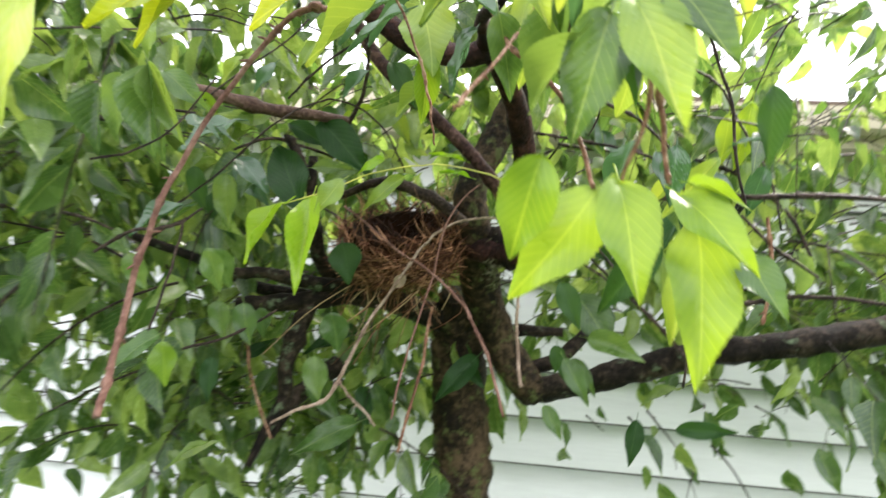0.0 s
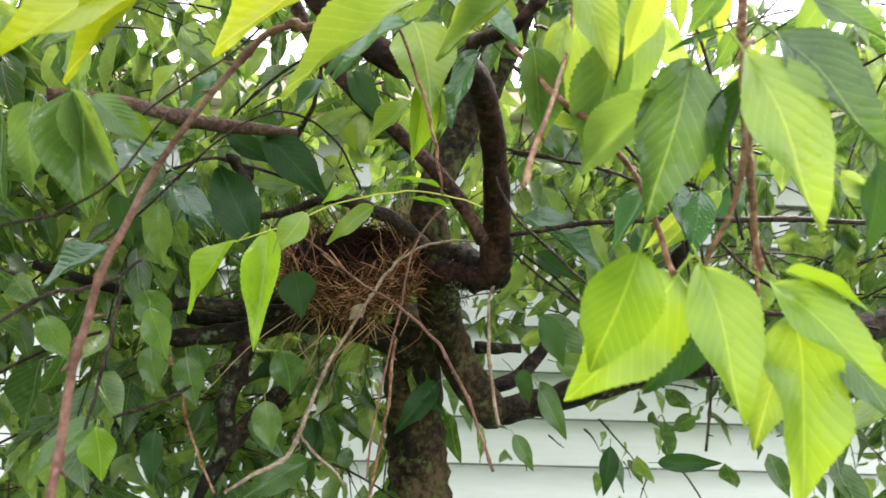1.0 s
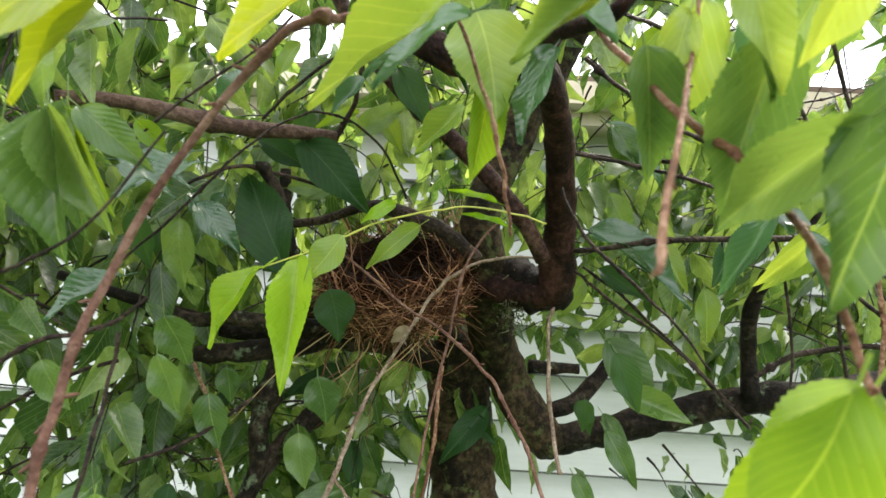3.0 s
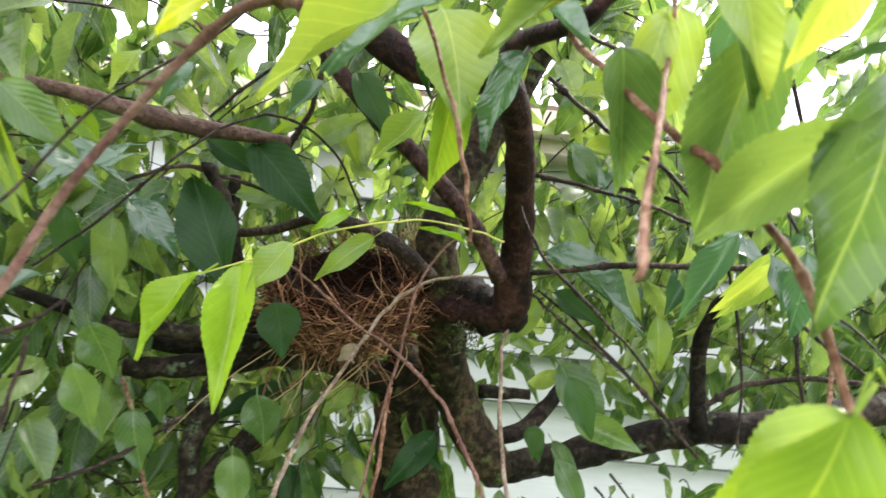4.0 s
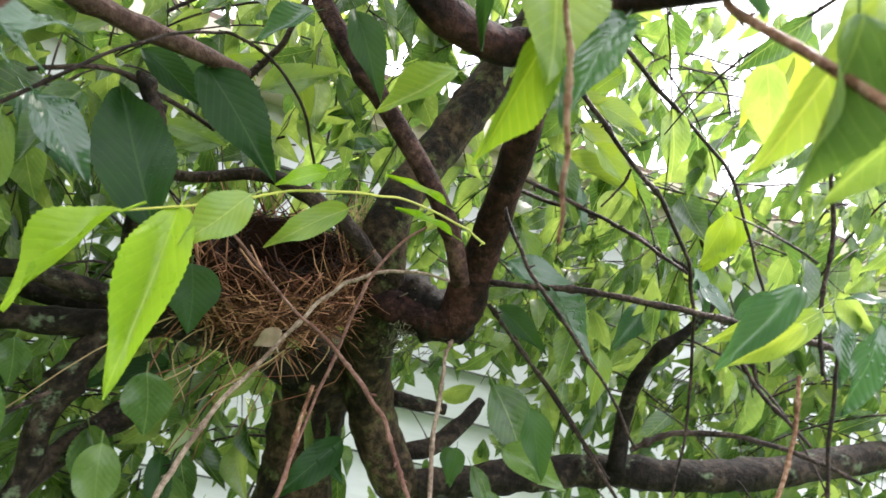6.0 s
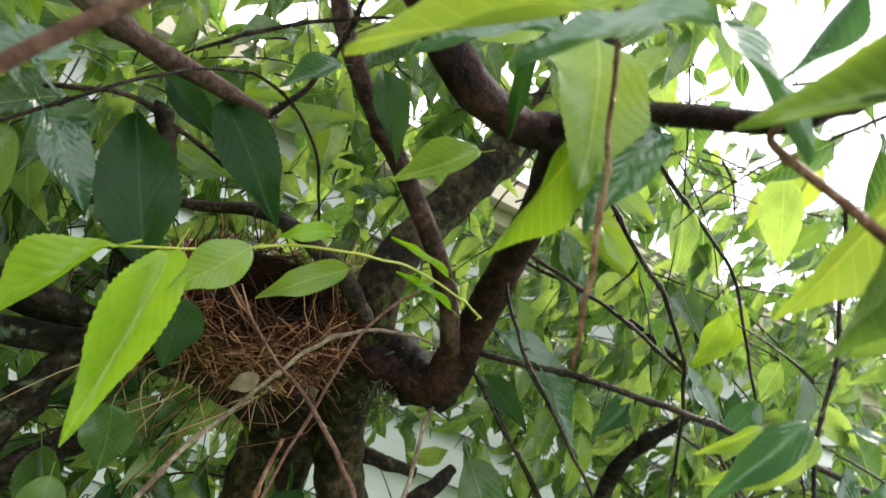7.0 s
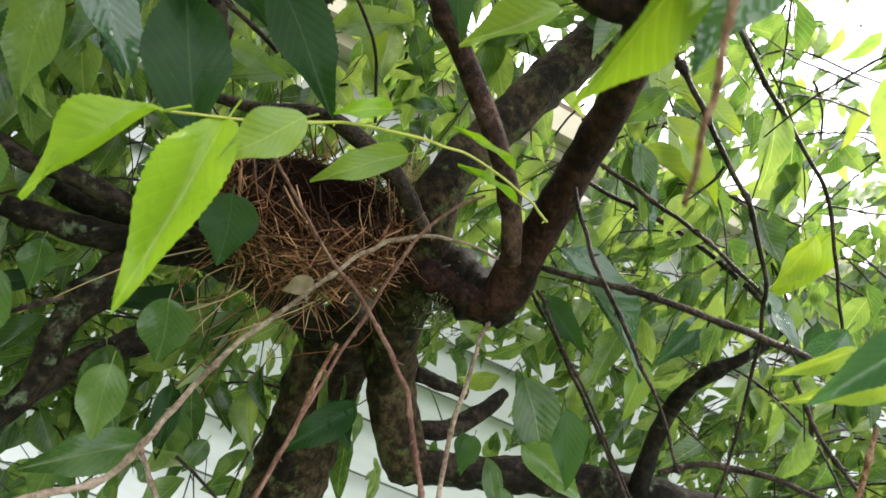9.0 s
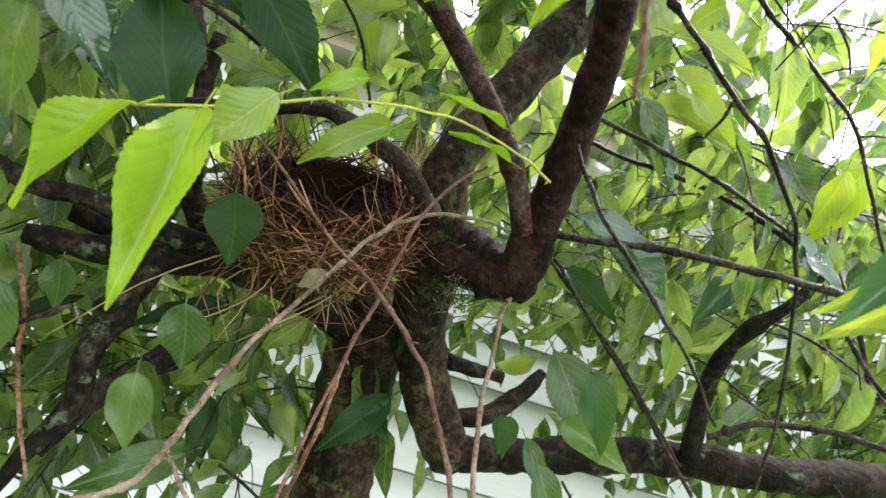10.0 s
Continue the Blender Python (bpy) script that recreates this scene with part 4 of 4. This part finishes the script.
leaf((0.401, 1.206, 1.951), (0.442, 1.175, 1.878), 0.4, "pale", 0, 0)
leaf((0.462, 0.902, 1.940), (0.421, 0.922, 1.894), 0.26, "pale", 1, 0)
leaf((0.524, 1.158, 1.969), (0.512, 1.175, 1.922), 0.53, "wet", 0, 0)
leaf((0.521, 1.216, 1.984), (0.523, 1.227, 1.923), 0.48, "pale", 0, 0)
leaf((0.481, 1.221, 1.887), (0.491, 1.219, 1.801), 0.44, "pale", 0, 0)
leaf((0.550, 1.093, 2.096), (0.550, 1.124, 2.018), 0.44, "young", 0, 0)
leaf((0.596, 1.148, 2.036), (0.609, 1.162, 1.954), 0.44, "green", 0, 0)
leaf((0.593, 1.094, 2.005), (0.601, 1.102, 1.954), 0.47, "dark", 0, 0)
leaf((0.556, 1.110, 2.285), (0.579, 1.132, 2.231), 0.44, "pale", 0, 0)
leaf((0.349, 1.283, 2.035), (0.394, 1.286, 1.952), 0.44, "green", 0, 0)
leaf((0.322, 1.319, 1.895), (0.281, 1.334, 1.822), 0.44, "green", 0, 0)
leaf((0.447, 0.832, 1.937), (0.385, 0.860, 1.868), 0.26, "pale", 1, 0)
leaf((0.456, 0.819, 1.948), (0.480, 0.790, 1.950), 0.35, "wet", 0, 0)
leaf((0.509, 1.077, 1.989), (0.541, 1.034, 1.943), 0.44, "wet", 0, 0)
leaf((0.583, 1.040, 1.994), (0.566, 1.069, 1.922), 0.44, "wet", 0, 0)
leaf((0.504, 1.160, 1.961), (0.469, 1.166, 1.887), 0.44, "wet", 1, 0)
leaf((0.357, 1.163, 2.085), (0.397, 1.161, 2.027), 0.44, "wet", 0, 0)
leaf((0.338, 1.161, 2.113), (0.428, 1.102, 2.085), 0.35, "pale", 1, 0)
leaf((0.347, 1.123, 2.190), (0.418, 1.099, 2.164), 0.4, "pale", 0, 0)
leaf((0.370, 1.112, 2.234), (0.335, 1.126, 2.194), 0.53, "young", 0, 0)
leaf((0.516, 1.012, 2.300), (0.563, 1.039, 2.204), 0.35, "pale", 3, 0)
leaf((0.550, 0.975, 2.205), (0.538, 1.016, 2.157), 0.4, "green", 0, 0)
leaf((0.596, 1.122, 2.125), (0.585, 1.165, 2.021), 0.44, "young", 0, 0)
leaf((0.077, 1.361, 2.159), (0.020, 1.368, 2.137), 0.44, "wet", 0, -40)
leaf((0.101, 1.374, 2.114), (0.051, 1.379, 2.100), 0.44, "wet", 0, -40)
leaf((-0.130, 1.193, 2.122), (-0.143, 1.194, 2.041), 0.47, "dark", 0, 0)
leaf((-0.057, 1.206, 2.127), (-0.128, 1.203, 2.097), 0.31, "young", 0, 0)
leaf((-0.089, 1.281, 2.034), (-0.164, 1.273, 1.993), 0.44, "green", 0, 0)
leaf((-0.071, 1.265, 2.104), (0.020, 1.250, 2.168), 0.4, "green", 0, 0)
leaf((0.202, 0.554, 2.013), (0.126, 0.579, 1.963), 0.29, "green", 1, 0)
leaf((0.022, 0.443, 1.949), (0.012, 0.453, 1.917), 0.53, "wet", 0, 0)
leaf((0.219, 0.548, 2.013), (0.245, 0.559, 1.938), 0.37, "green", 0, 0)
leaf((-0.187, 0.660, 1.933), (-0.185, 0.671, 1.862), 0.44, "green", 3, 0)
leaf((-0.158, 0.700, 1.957), (-0.112, 0.692, 1.885), 0.26, "young", 3, 0)
leaf((-0.173, 0.788, 1.945), (-0.117, 0.816, 1.943), 0.35, "wet", 2, 0)
leaf((0.340, 0.504, 1.978), (0.330, 0.528, 1.948), 0.44, "green", 0, 0)
leaf((0.303, 0.543, 1.995), (0.286, 0.565, 1.973), 0.44, "green", 1, 0)
leaf((-0.116, 0.890, 2.065), (-0.150, 0.889, 2.028), 0.44, "wet", 2, -30)
leaf((-0.004, 0.959, 2.088), (-0.048, 0.964, 2.052), 0.44, "wet", 1, -25)
leaf((-0.057, 0.877, 2.090), (-0.085, 0.885, 2.053), 0.44, "pale", 0, 0)
leaf((-0.146, 0.856, 2.056), (-0.176, 0.854, 2.021), 0.4, "pale", 1, 0)


# ---- the crown: hanging twigs with alternate leaves ----
FAR_BLADES = [blade(6, 3, 0, f, d, 0.05, 9 + n, stalk=False) for n, (f, d) in enumerate(((0.25, 0.12), (0.4, 0.25), (0.15, 0.3)))]
rng = np.random.default_rng(11)
# the crown is thin before the nest and round the open side of the tree
REGIONS = [
    (0.25, 1.05, 1.28, 1.6, 1.52, 1.66, 34, 0.1, 0.3, 0.35),
    (-0.50, 0.05, 0.72, 0.98, 2.08, 2.25, 9, 0.12, 0.3, 0.65),
    (-0.3, 0.55, 1.00, 1.7, 2.3, 2.65, 46, 0.3, 0.5, 0.7),
    (-1.6, 0.35, 1.40, 2.0, 1.9, 2.5, 112, 0.4, 1.0, 0.75),
    (0.35, 2.4, 1.35, 1.75, 1.8, 2.2, 78, 0.4, 0.9, 0.55),
    (0.50, 2.2, 1.40, 1.80, 2.3, 2.6, 15, 0.4, 0.7, 0.45),
    (0.55, 2.0, 0.95, 1.3, 1.9, 2.4, 20, 0.4, 0.9, 0.4),
    (-1.2, -0.20, 0.80, 1.6, 1.75, 2.4, 110, 0.3, 0.75, 0.8),
    (-0.6, 0.2, 1.25, 1.9, 1.5, 1.85, 50, 0.2, 0.45, 0.75),
    (1.0, 2.3, 1.40, 2.0, 1.5, 1.9, 40, 0.2, 0.4, 0.6),
    (0.6, 2.6, 1.80, 2.3, 1.9, 2.4, 40, 0.4, 0.9, 0.55),
    (0.55, 1.5, 1.35, 1.75, 2.35, 2.65, 11, 0.3, 0.6, 0.6),
    (0.30, 1.1, 1.25, 1.9, 1.45, 1.62, 30, 0.12, 0.3, 0.30),
    (-0.95, -0.2, 1.2, 1.8, 1.42, 1.7, 34, 0.15, 0.3, 0.65),
    (-1.0, 0.6, 0.75, 1.4, 2.1, 2.45, 48, 0.3, 0.6, 0.65),
    (-1.3, -0.15, 1.45, 2.2, 1.25, 1.62, 60, 0.15, 0.35, 0.6),
    (0.40, 2.3, 1.45, 2.2, 1.60, 2.12, 40, 0.25, 0.6, 0.65),
    (0.30, 1.3, 1.40, 2.2, 2.10, 2.40, 26, 0.3, 0.6, 0.6),
    (0.70, 2.2, 1.70, 2.2, 2.45, 2.95, 70, 0.3, 0.6, 0.6),
    # leaves added overhead and behind the viewpoint, mostly unseen, to shade the tree
    (-1.0, 0.6, 0.3, 1.6, 2.66, 3.0, 110, 0.15, 0.35, 0.85),
    (-1.1, 1.2, -0.9, 0.3, 2.55, 2.95, 55, 0.2, 0.45, 0.85),
]
OPEN_A, OPEN_B = np.array((0.2, 0.0, 1.72)), np.array((0.05, 0.5, 1.85))


def clear(p, margin):
    """Whether the crown may grow at p."""
    s = np.clip((p - OPEN_A) @ (OPEN_B - OPEN_A) / ((OPEN_B - OPEN_A) @ (OPEN_B - OPEN_A)), 0, 1)
    if np.linalg.norm(p - OPEN_A - s * (OPEN_B - OPEN_A)) < 0.45 + margin:
        return False
    if p[1] < 1.30 and -0.20 < p[0] < 0.42 and 1.55 < p[2] < 2.12:
        return False
    if p[1] > 1.2 and 0.22 < p[0] < 1.1 and p[2] < (1.72 if p[0] < 0.6 else 1.60) and (p[0] * 13 + p[2] * 7) % 1 > 0.55:
        return False
    return p[1] < (2.5 if p[2] < 2.4 else 2.25) and not (p[0] < -1.0 and p[2] < 1.25)



def hanging_twig(start, heading, length, stiff):
    """Points of a twig that sets out along heading and bends to the ground."""
    step, p, d = 0.03, np.array(start, float), np.array(heading, float)
    d /= np.linalg.norm(d)
    out = [p.copy()]
    for _ in range(int(length / step)):
        d = d + np.array((0, 0, -1)) * (0.09 / stiff) + rng.normal(0, 0.05, 3)
        d /= np.linalg.norm(d)
        p = p + d * step
        out.append(p.copy())
    return np.array(out)


twig_v, twig_f, frames = [], [], []
for x0, x1, y0, y1, z0, z1, count, l0, l1, leafy in REGIONS:
    for _ in range(count):
        start = rng.uniform((x0, y0, z0), (x1, y1, z1))
        turn = rng.uniform(0, 2 * np.pi)
        line = hanging_twig(start, (np.cos(turn), np.sin(turn), rng.uniform(-0.4, 0.5)), rng.uniform(l0, l1), rng.uniform(0.6, 1.6))
        keep = [k for k, p in enumerate(line) if clear(p, 0.0)]
        if len(keep) < 4:
            continue
        line = line[keep[0]:keep[-1] + 1]
        if all(clear(p, 0.02) for p in line):
            r = np.linspace(rng.uniform(0.0015, 0.0032), 0.0008, len(line))
            v, f = tube(np.c_[line, r], 4)
            off = len(twig_v)
            twig_v += v
            twig_f += [tuple(a + off for a in q) for q in f]
            # short spurs at the buds, and now and then a side twig
            for at in rng.integers(1, len(line) - 1, len(line) // 2):
                d = (line[at + 1] - line[at]) / 0.03 * 0.7 + rng.normal(0, 0.5, 3)
                reach = rng.uniform(0.004, 0.010) if rng.random() < 0.75 else rng.uniform(0.03, 0.09)
                e = line[at] + d / np.linalg.norm(d) * reach
                if not clear(e, 0.0):
                    continue
                mid = (line[at] + e) / 2 + rng.normal(0, 0.08, 3) * reach
                v, f = tube(np.array([(*line[at], 0.0012), (*mid, 0.0010), (*e, 0.0006)]), 3)
                off = len(twig_v)
                twig_v += v
                twig_f += [tuple(a + off for a in q) for q in f]
        for k in range(1, len(line)):
            if rng.random() > leafy:
                continue
            side = rng.normal(0, 1, 3)
            side[2] = -abs(side[2]) * 0.6 - 0.75
            side += (line[k] - line[k - 1]) / 0.03 * 0.5
            side /= np.linalg.norm(side)
            size = rng.uniform(0.055, 0.105)
            base = line[k] + side * 0.012
            if not (clear(base, 0.0) and clear(base + side * size, 0.0) and clear(base + side * size * 0.5, 0.0)):
                continue
            frames.append((base, base + side * size, rng.uniform(-75, 75), rng.uniform(0.34, 0.50)))
part("twig_tangle", mesh_of("twig_tangle", twig_v, twig_f, TWIG_BARK), tree, "thin dark hanging twigs", "stuff")

# the nearer leaves of the crown one by one, the rest as one sheet of leaves
order = sorted(range(len(frames)), key=lambda k: (frames[k][0][1] - 0.3) ** 2 + (frames[k][0][0] - 0.15) ** 2)
single = order[:150]
for k in single:
    b, e, tw, w = frames[k]
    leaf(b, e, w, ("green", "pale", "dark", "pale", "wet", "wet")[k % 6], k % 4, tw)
all_v, all_uv, all_f, off = [], [], [], 0
for k in order[150:]:
    b, e, tw, w = frames[k]
    m = np.array(leaf_frame(b, e, tw, w))
    v, f, uv = FAR_BLADES[k % 3]
    all_v.append(v @ m[:3, :3].T + m[:3, 3])
    all_uv.append(uv)
    all_f += [tuple(a + off for a in q) for q in f]
    off += len(v)
part("foliage", mesh_of("foliage", np.vstack(all_v), all_f, FOLIAGE, np.vstack(all_uv)), tree, "dense green hanging cherry leaves", "stuff")

# ---- the nest ----
nest = tagged(new("bird_nest"), "empty brown bird nest woven of dry grass in the tree fork", "nest")
NEST = pose(*(0.017, 1.225, 1.868), 31, -6, 0)
CUP = (0.100, 0.092, 0.068)


def cup_mesh():
    rings, sides = [], 28
    profile = [(0.0, -1.0), (0.35, -0.96), (0.68, -0.75), (0.9, -0.35), (0.98, 0.1), (0.95, 0.5), (0.88, 0.6), (0.79, 0.5), (0.73, 0.1), (0.64, -0.35), (0.42, -0.68), (0.0, -0.78)]
    verts, faces = [], []
    for r, h in profile:
        for s in range(sides):
            a = s * 2 * np.pi / sides
            p = Vector((CUP[0] * max(r, 0.01) * np.cos(a), CUP[1] * max(r, 0.01) * np.sin(a), CUP[2] * h))
            p *= 1 + 0.09 * noise.noise(p * 60)
            verts.append(NEST @ p)
    for k in range(len(profile) - 1):
        for s in range(sides):
            a, b = k * sides + s, k * sides + (s + 1) % sides
            faces.append((a, b, b + sides, a + sides))
    return mesh_of("cup", verts, faces, SHADED_MUD)


part("cup", cup_mesh(), nest, "mud cup with shade put into its colour")
srng = np.random.default_rng(5)


def strands(count, build, sides=3):
    v, f = [], []
    for k in range(count):
        tv, tf = tube(build(k), sides)
        off = len(v)
        v += tv
        f += [tuple(a + off for a in q) for q in tf]
    return v, f


def wound(k):
    """A stem wound round the cup, its ends standing off."""
    a0, h = srng.uniform(0, 2 * np.pi), srng.triangular(-0.95, 0.0, 0.62)
    arc, slope = srng.uniform(0.25, 1.3) * srng.choice((-1, 1)), srng.normal(0, 1.15)
    out = srng.uniform(0.97, 1.14)
    flick, thick = srng.uniform(-0.05, 0.38), srng.triangular(0.0003, 0.0006, 0.0018)
    n, rows = 7, []
    for s in np.linspace(-0.5, 0.5, n):
        a, hh = a0 + arc * s, h + slope * s + srng.normal(0, 0.03)
        r = np.sqrt(max(0.08, 1 - min(1, max(-hh, 0)) ** 2.4)) * (1 - 0.14 * max(hh, 0) ** 2) * out + flick * (2 * abs(s)) ** 3
        p = NEST @ Vector((CUP[0] * r * np.cos(a), CUP[1] * r * np.sin(a), CUP[2] * hh))
        rows.append((*p, thick * (1.0 if abs(s) < 0.4 else 0.6)))
    return np.array(rows)


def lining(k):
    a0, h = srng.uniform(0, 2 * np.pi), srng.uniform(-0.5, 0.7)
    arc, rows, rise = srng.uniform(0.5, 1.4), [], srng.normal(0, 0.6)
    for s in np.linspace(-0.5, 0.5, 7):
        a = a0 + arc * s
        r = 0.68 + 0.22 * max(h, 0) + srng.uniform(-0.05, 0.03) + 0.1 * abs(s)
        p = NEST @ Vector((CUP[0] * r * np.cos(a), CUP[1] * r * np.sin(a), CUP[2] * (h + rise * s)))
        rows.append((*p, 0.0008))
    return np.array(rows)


def spike(k):
    """A stiff stem that sticks out of the wall."""
    a, h = srng.uniform(np.pi * 0.9, np.pi * 2.1), srng.uniform(-0.9, 0.6)
    p = NEST @ Vector((CUP[0] * 0.9 * np.cos(a), CUP[1] * 0.9 * np.sin(a), CUP[2] * h))
    d = Vector((np.cos(a + srng.normal(0, 0.9)), np.sin(a + srng.normal(0, 0.9)), srng.normal(-0.25, 0.5))).normalized()
    n = srng.uniform(0.02, 0.06)
    bend = Vector(srng.normal(0, 0.012, 3))
    return np.array([(*(p + d * n * s + bend * (s * s)), 0.0008 * (1 - 0.6 * s)) for s in (0, 0.25, 0.5, 0.75, 1)])


def dangling(k):
    """A loose stem that hangs from the nest's underside."""
    a = srng.uniform(np.pi * 0.85, np.pi * 2.0)
    p = NEST @ Vector((CUP[0] * 0.8 * np.cos(a), CUP[1] * 0.8 * np.sin(a), CUP[2] * srng.uniform(-0.9, -0.3)))
    n, sway = srng.uniform(0.04, 0.15), srng.normal(0, 0.02, 2)
    lean, thick = (srng.normal(-0.28, 0.3), srng.normal(-0.1, 0.2)), srng.uniform(0.0005, 0.0013)
    return np.array([(p.x + lean[0] * n * s + sway[0] * np.sin(s * 4), p.y + lean[1] * n * s, p.z - n * s, thick * (1 - 0.5 * s)) for s in np.linspace(0, 1, 7)])


v, f = strands(980, wound)
part("woven_grass", mesh_of("woven_grass", v, f, STRAW), nest, "tangled brown dry grass", "stuff")
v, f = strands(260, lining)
part("lining", mesh_of("lining", v, f, SHADE_STRAW), nest, "fine grass lining with shade put into its colour", "stuff")
v, f = strands(210, spike)
part("loose_ends", mesh_of("loose_ends", v, f, STRAW), nest, "loose grass ends", "stuff")
for k in range(32):
    v, f = tube(dangling(k), 4)
    part("straw", mesh_of("straw", v, f, PALE_STRAW if k % 2 else STRAW), nest)

dry = part("dead_leaf", mesh_of("dead_leaf", NEAR_BLADES[2][0], NEAR_BLADES[2][1], DRY_LEAF, NEAR_BLADES[2][2]), nest, "pale dead leaf caught in the nest")
dry.matrix_basis = leaf_frame((0.048, 1.122, 1.806), (0.022, 1.122, 1.784), 0, 0.6)


def tuft(centre, spread, reach, fall, thick):
    """Short stems that stand out of the bark at centre."""
    c = Vector(centre)

    def one(k):
        p = c + Vector(srng.normal(0, 1, 3) * np.array(spread))
        d = Vector(srng.normal(0, 0.45, 3)) + Vector((0, -0.15, fall))
        curl = Vector(srng.normal(0, 0.35, 3))
        n = srng.uniform(*reach)
        return np.array([(*(p + (d + curl * s) * n * s), thick * (1.1 - 0.7 * s)) for s in (0, 0.35, 0.7, 1)])
    return one


v, f = strands(90, tuft((0.110, 1.230, 1.963), (0.007, 0.006, 0.014), (0.012, 0.03), 0.5, 0.0008))
part("bark_fibre", mesh_of("bark_fibre", v, f, PALE_STRAW), tree, "ochre torn bark fibres", "stuff")
v, f = strands(320, tuft((0.196, 1.192, 1.848), (0.009, 0.008, 0.020), (0.003, 0.010), -0.4, 0.0010))
part("lichen", mesh_of("lichen", v, f, LICHEN), tree, "grey green beard lichen", "stuff")
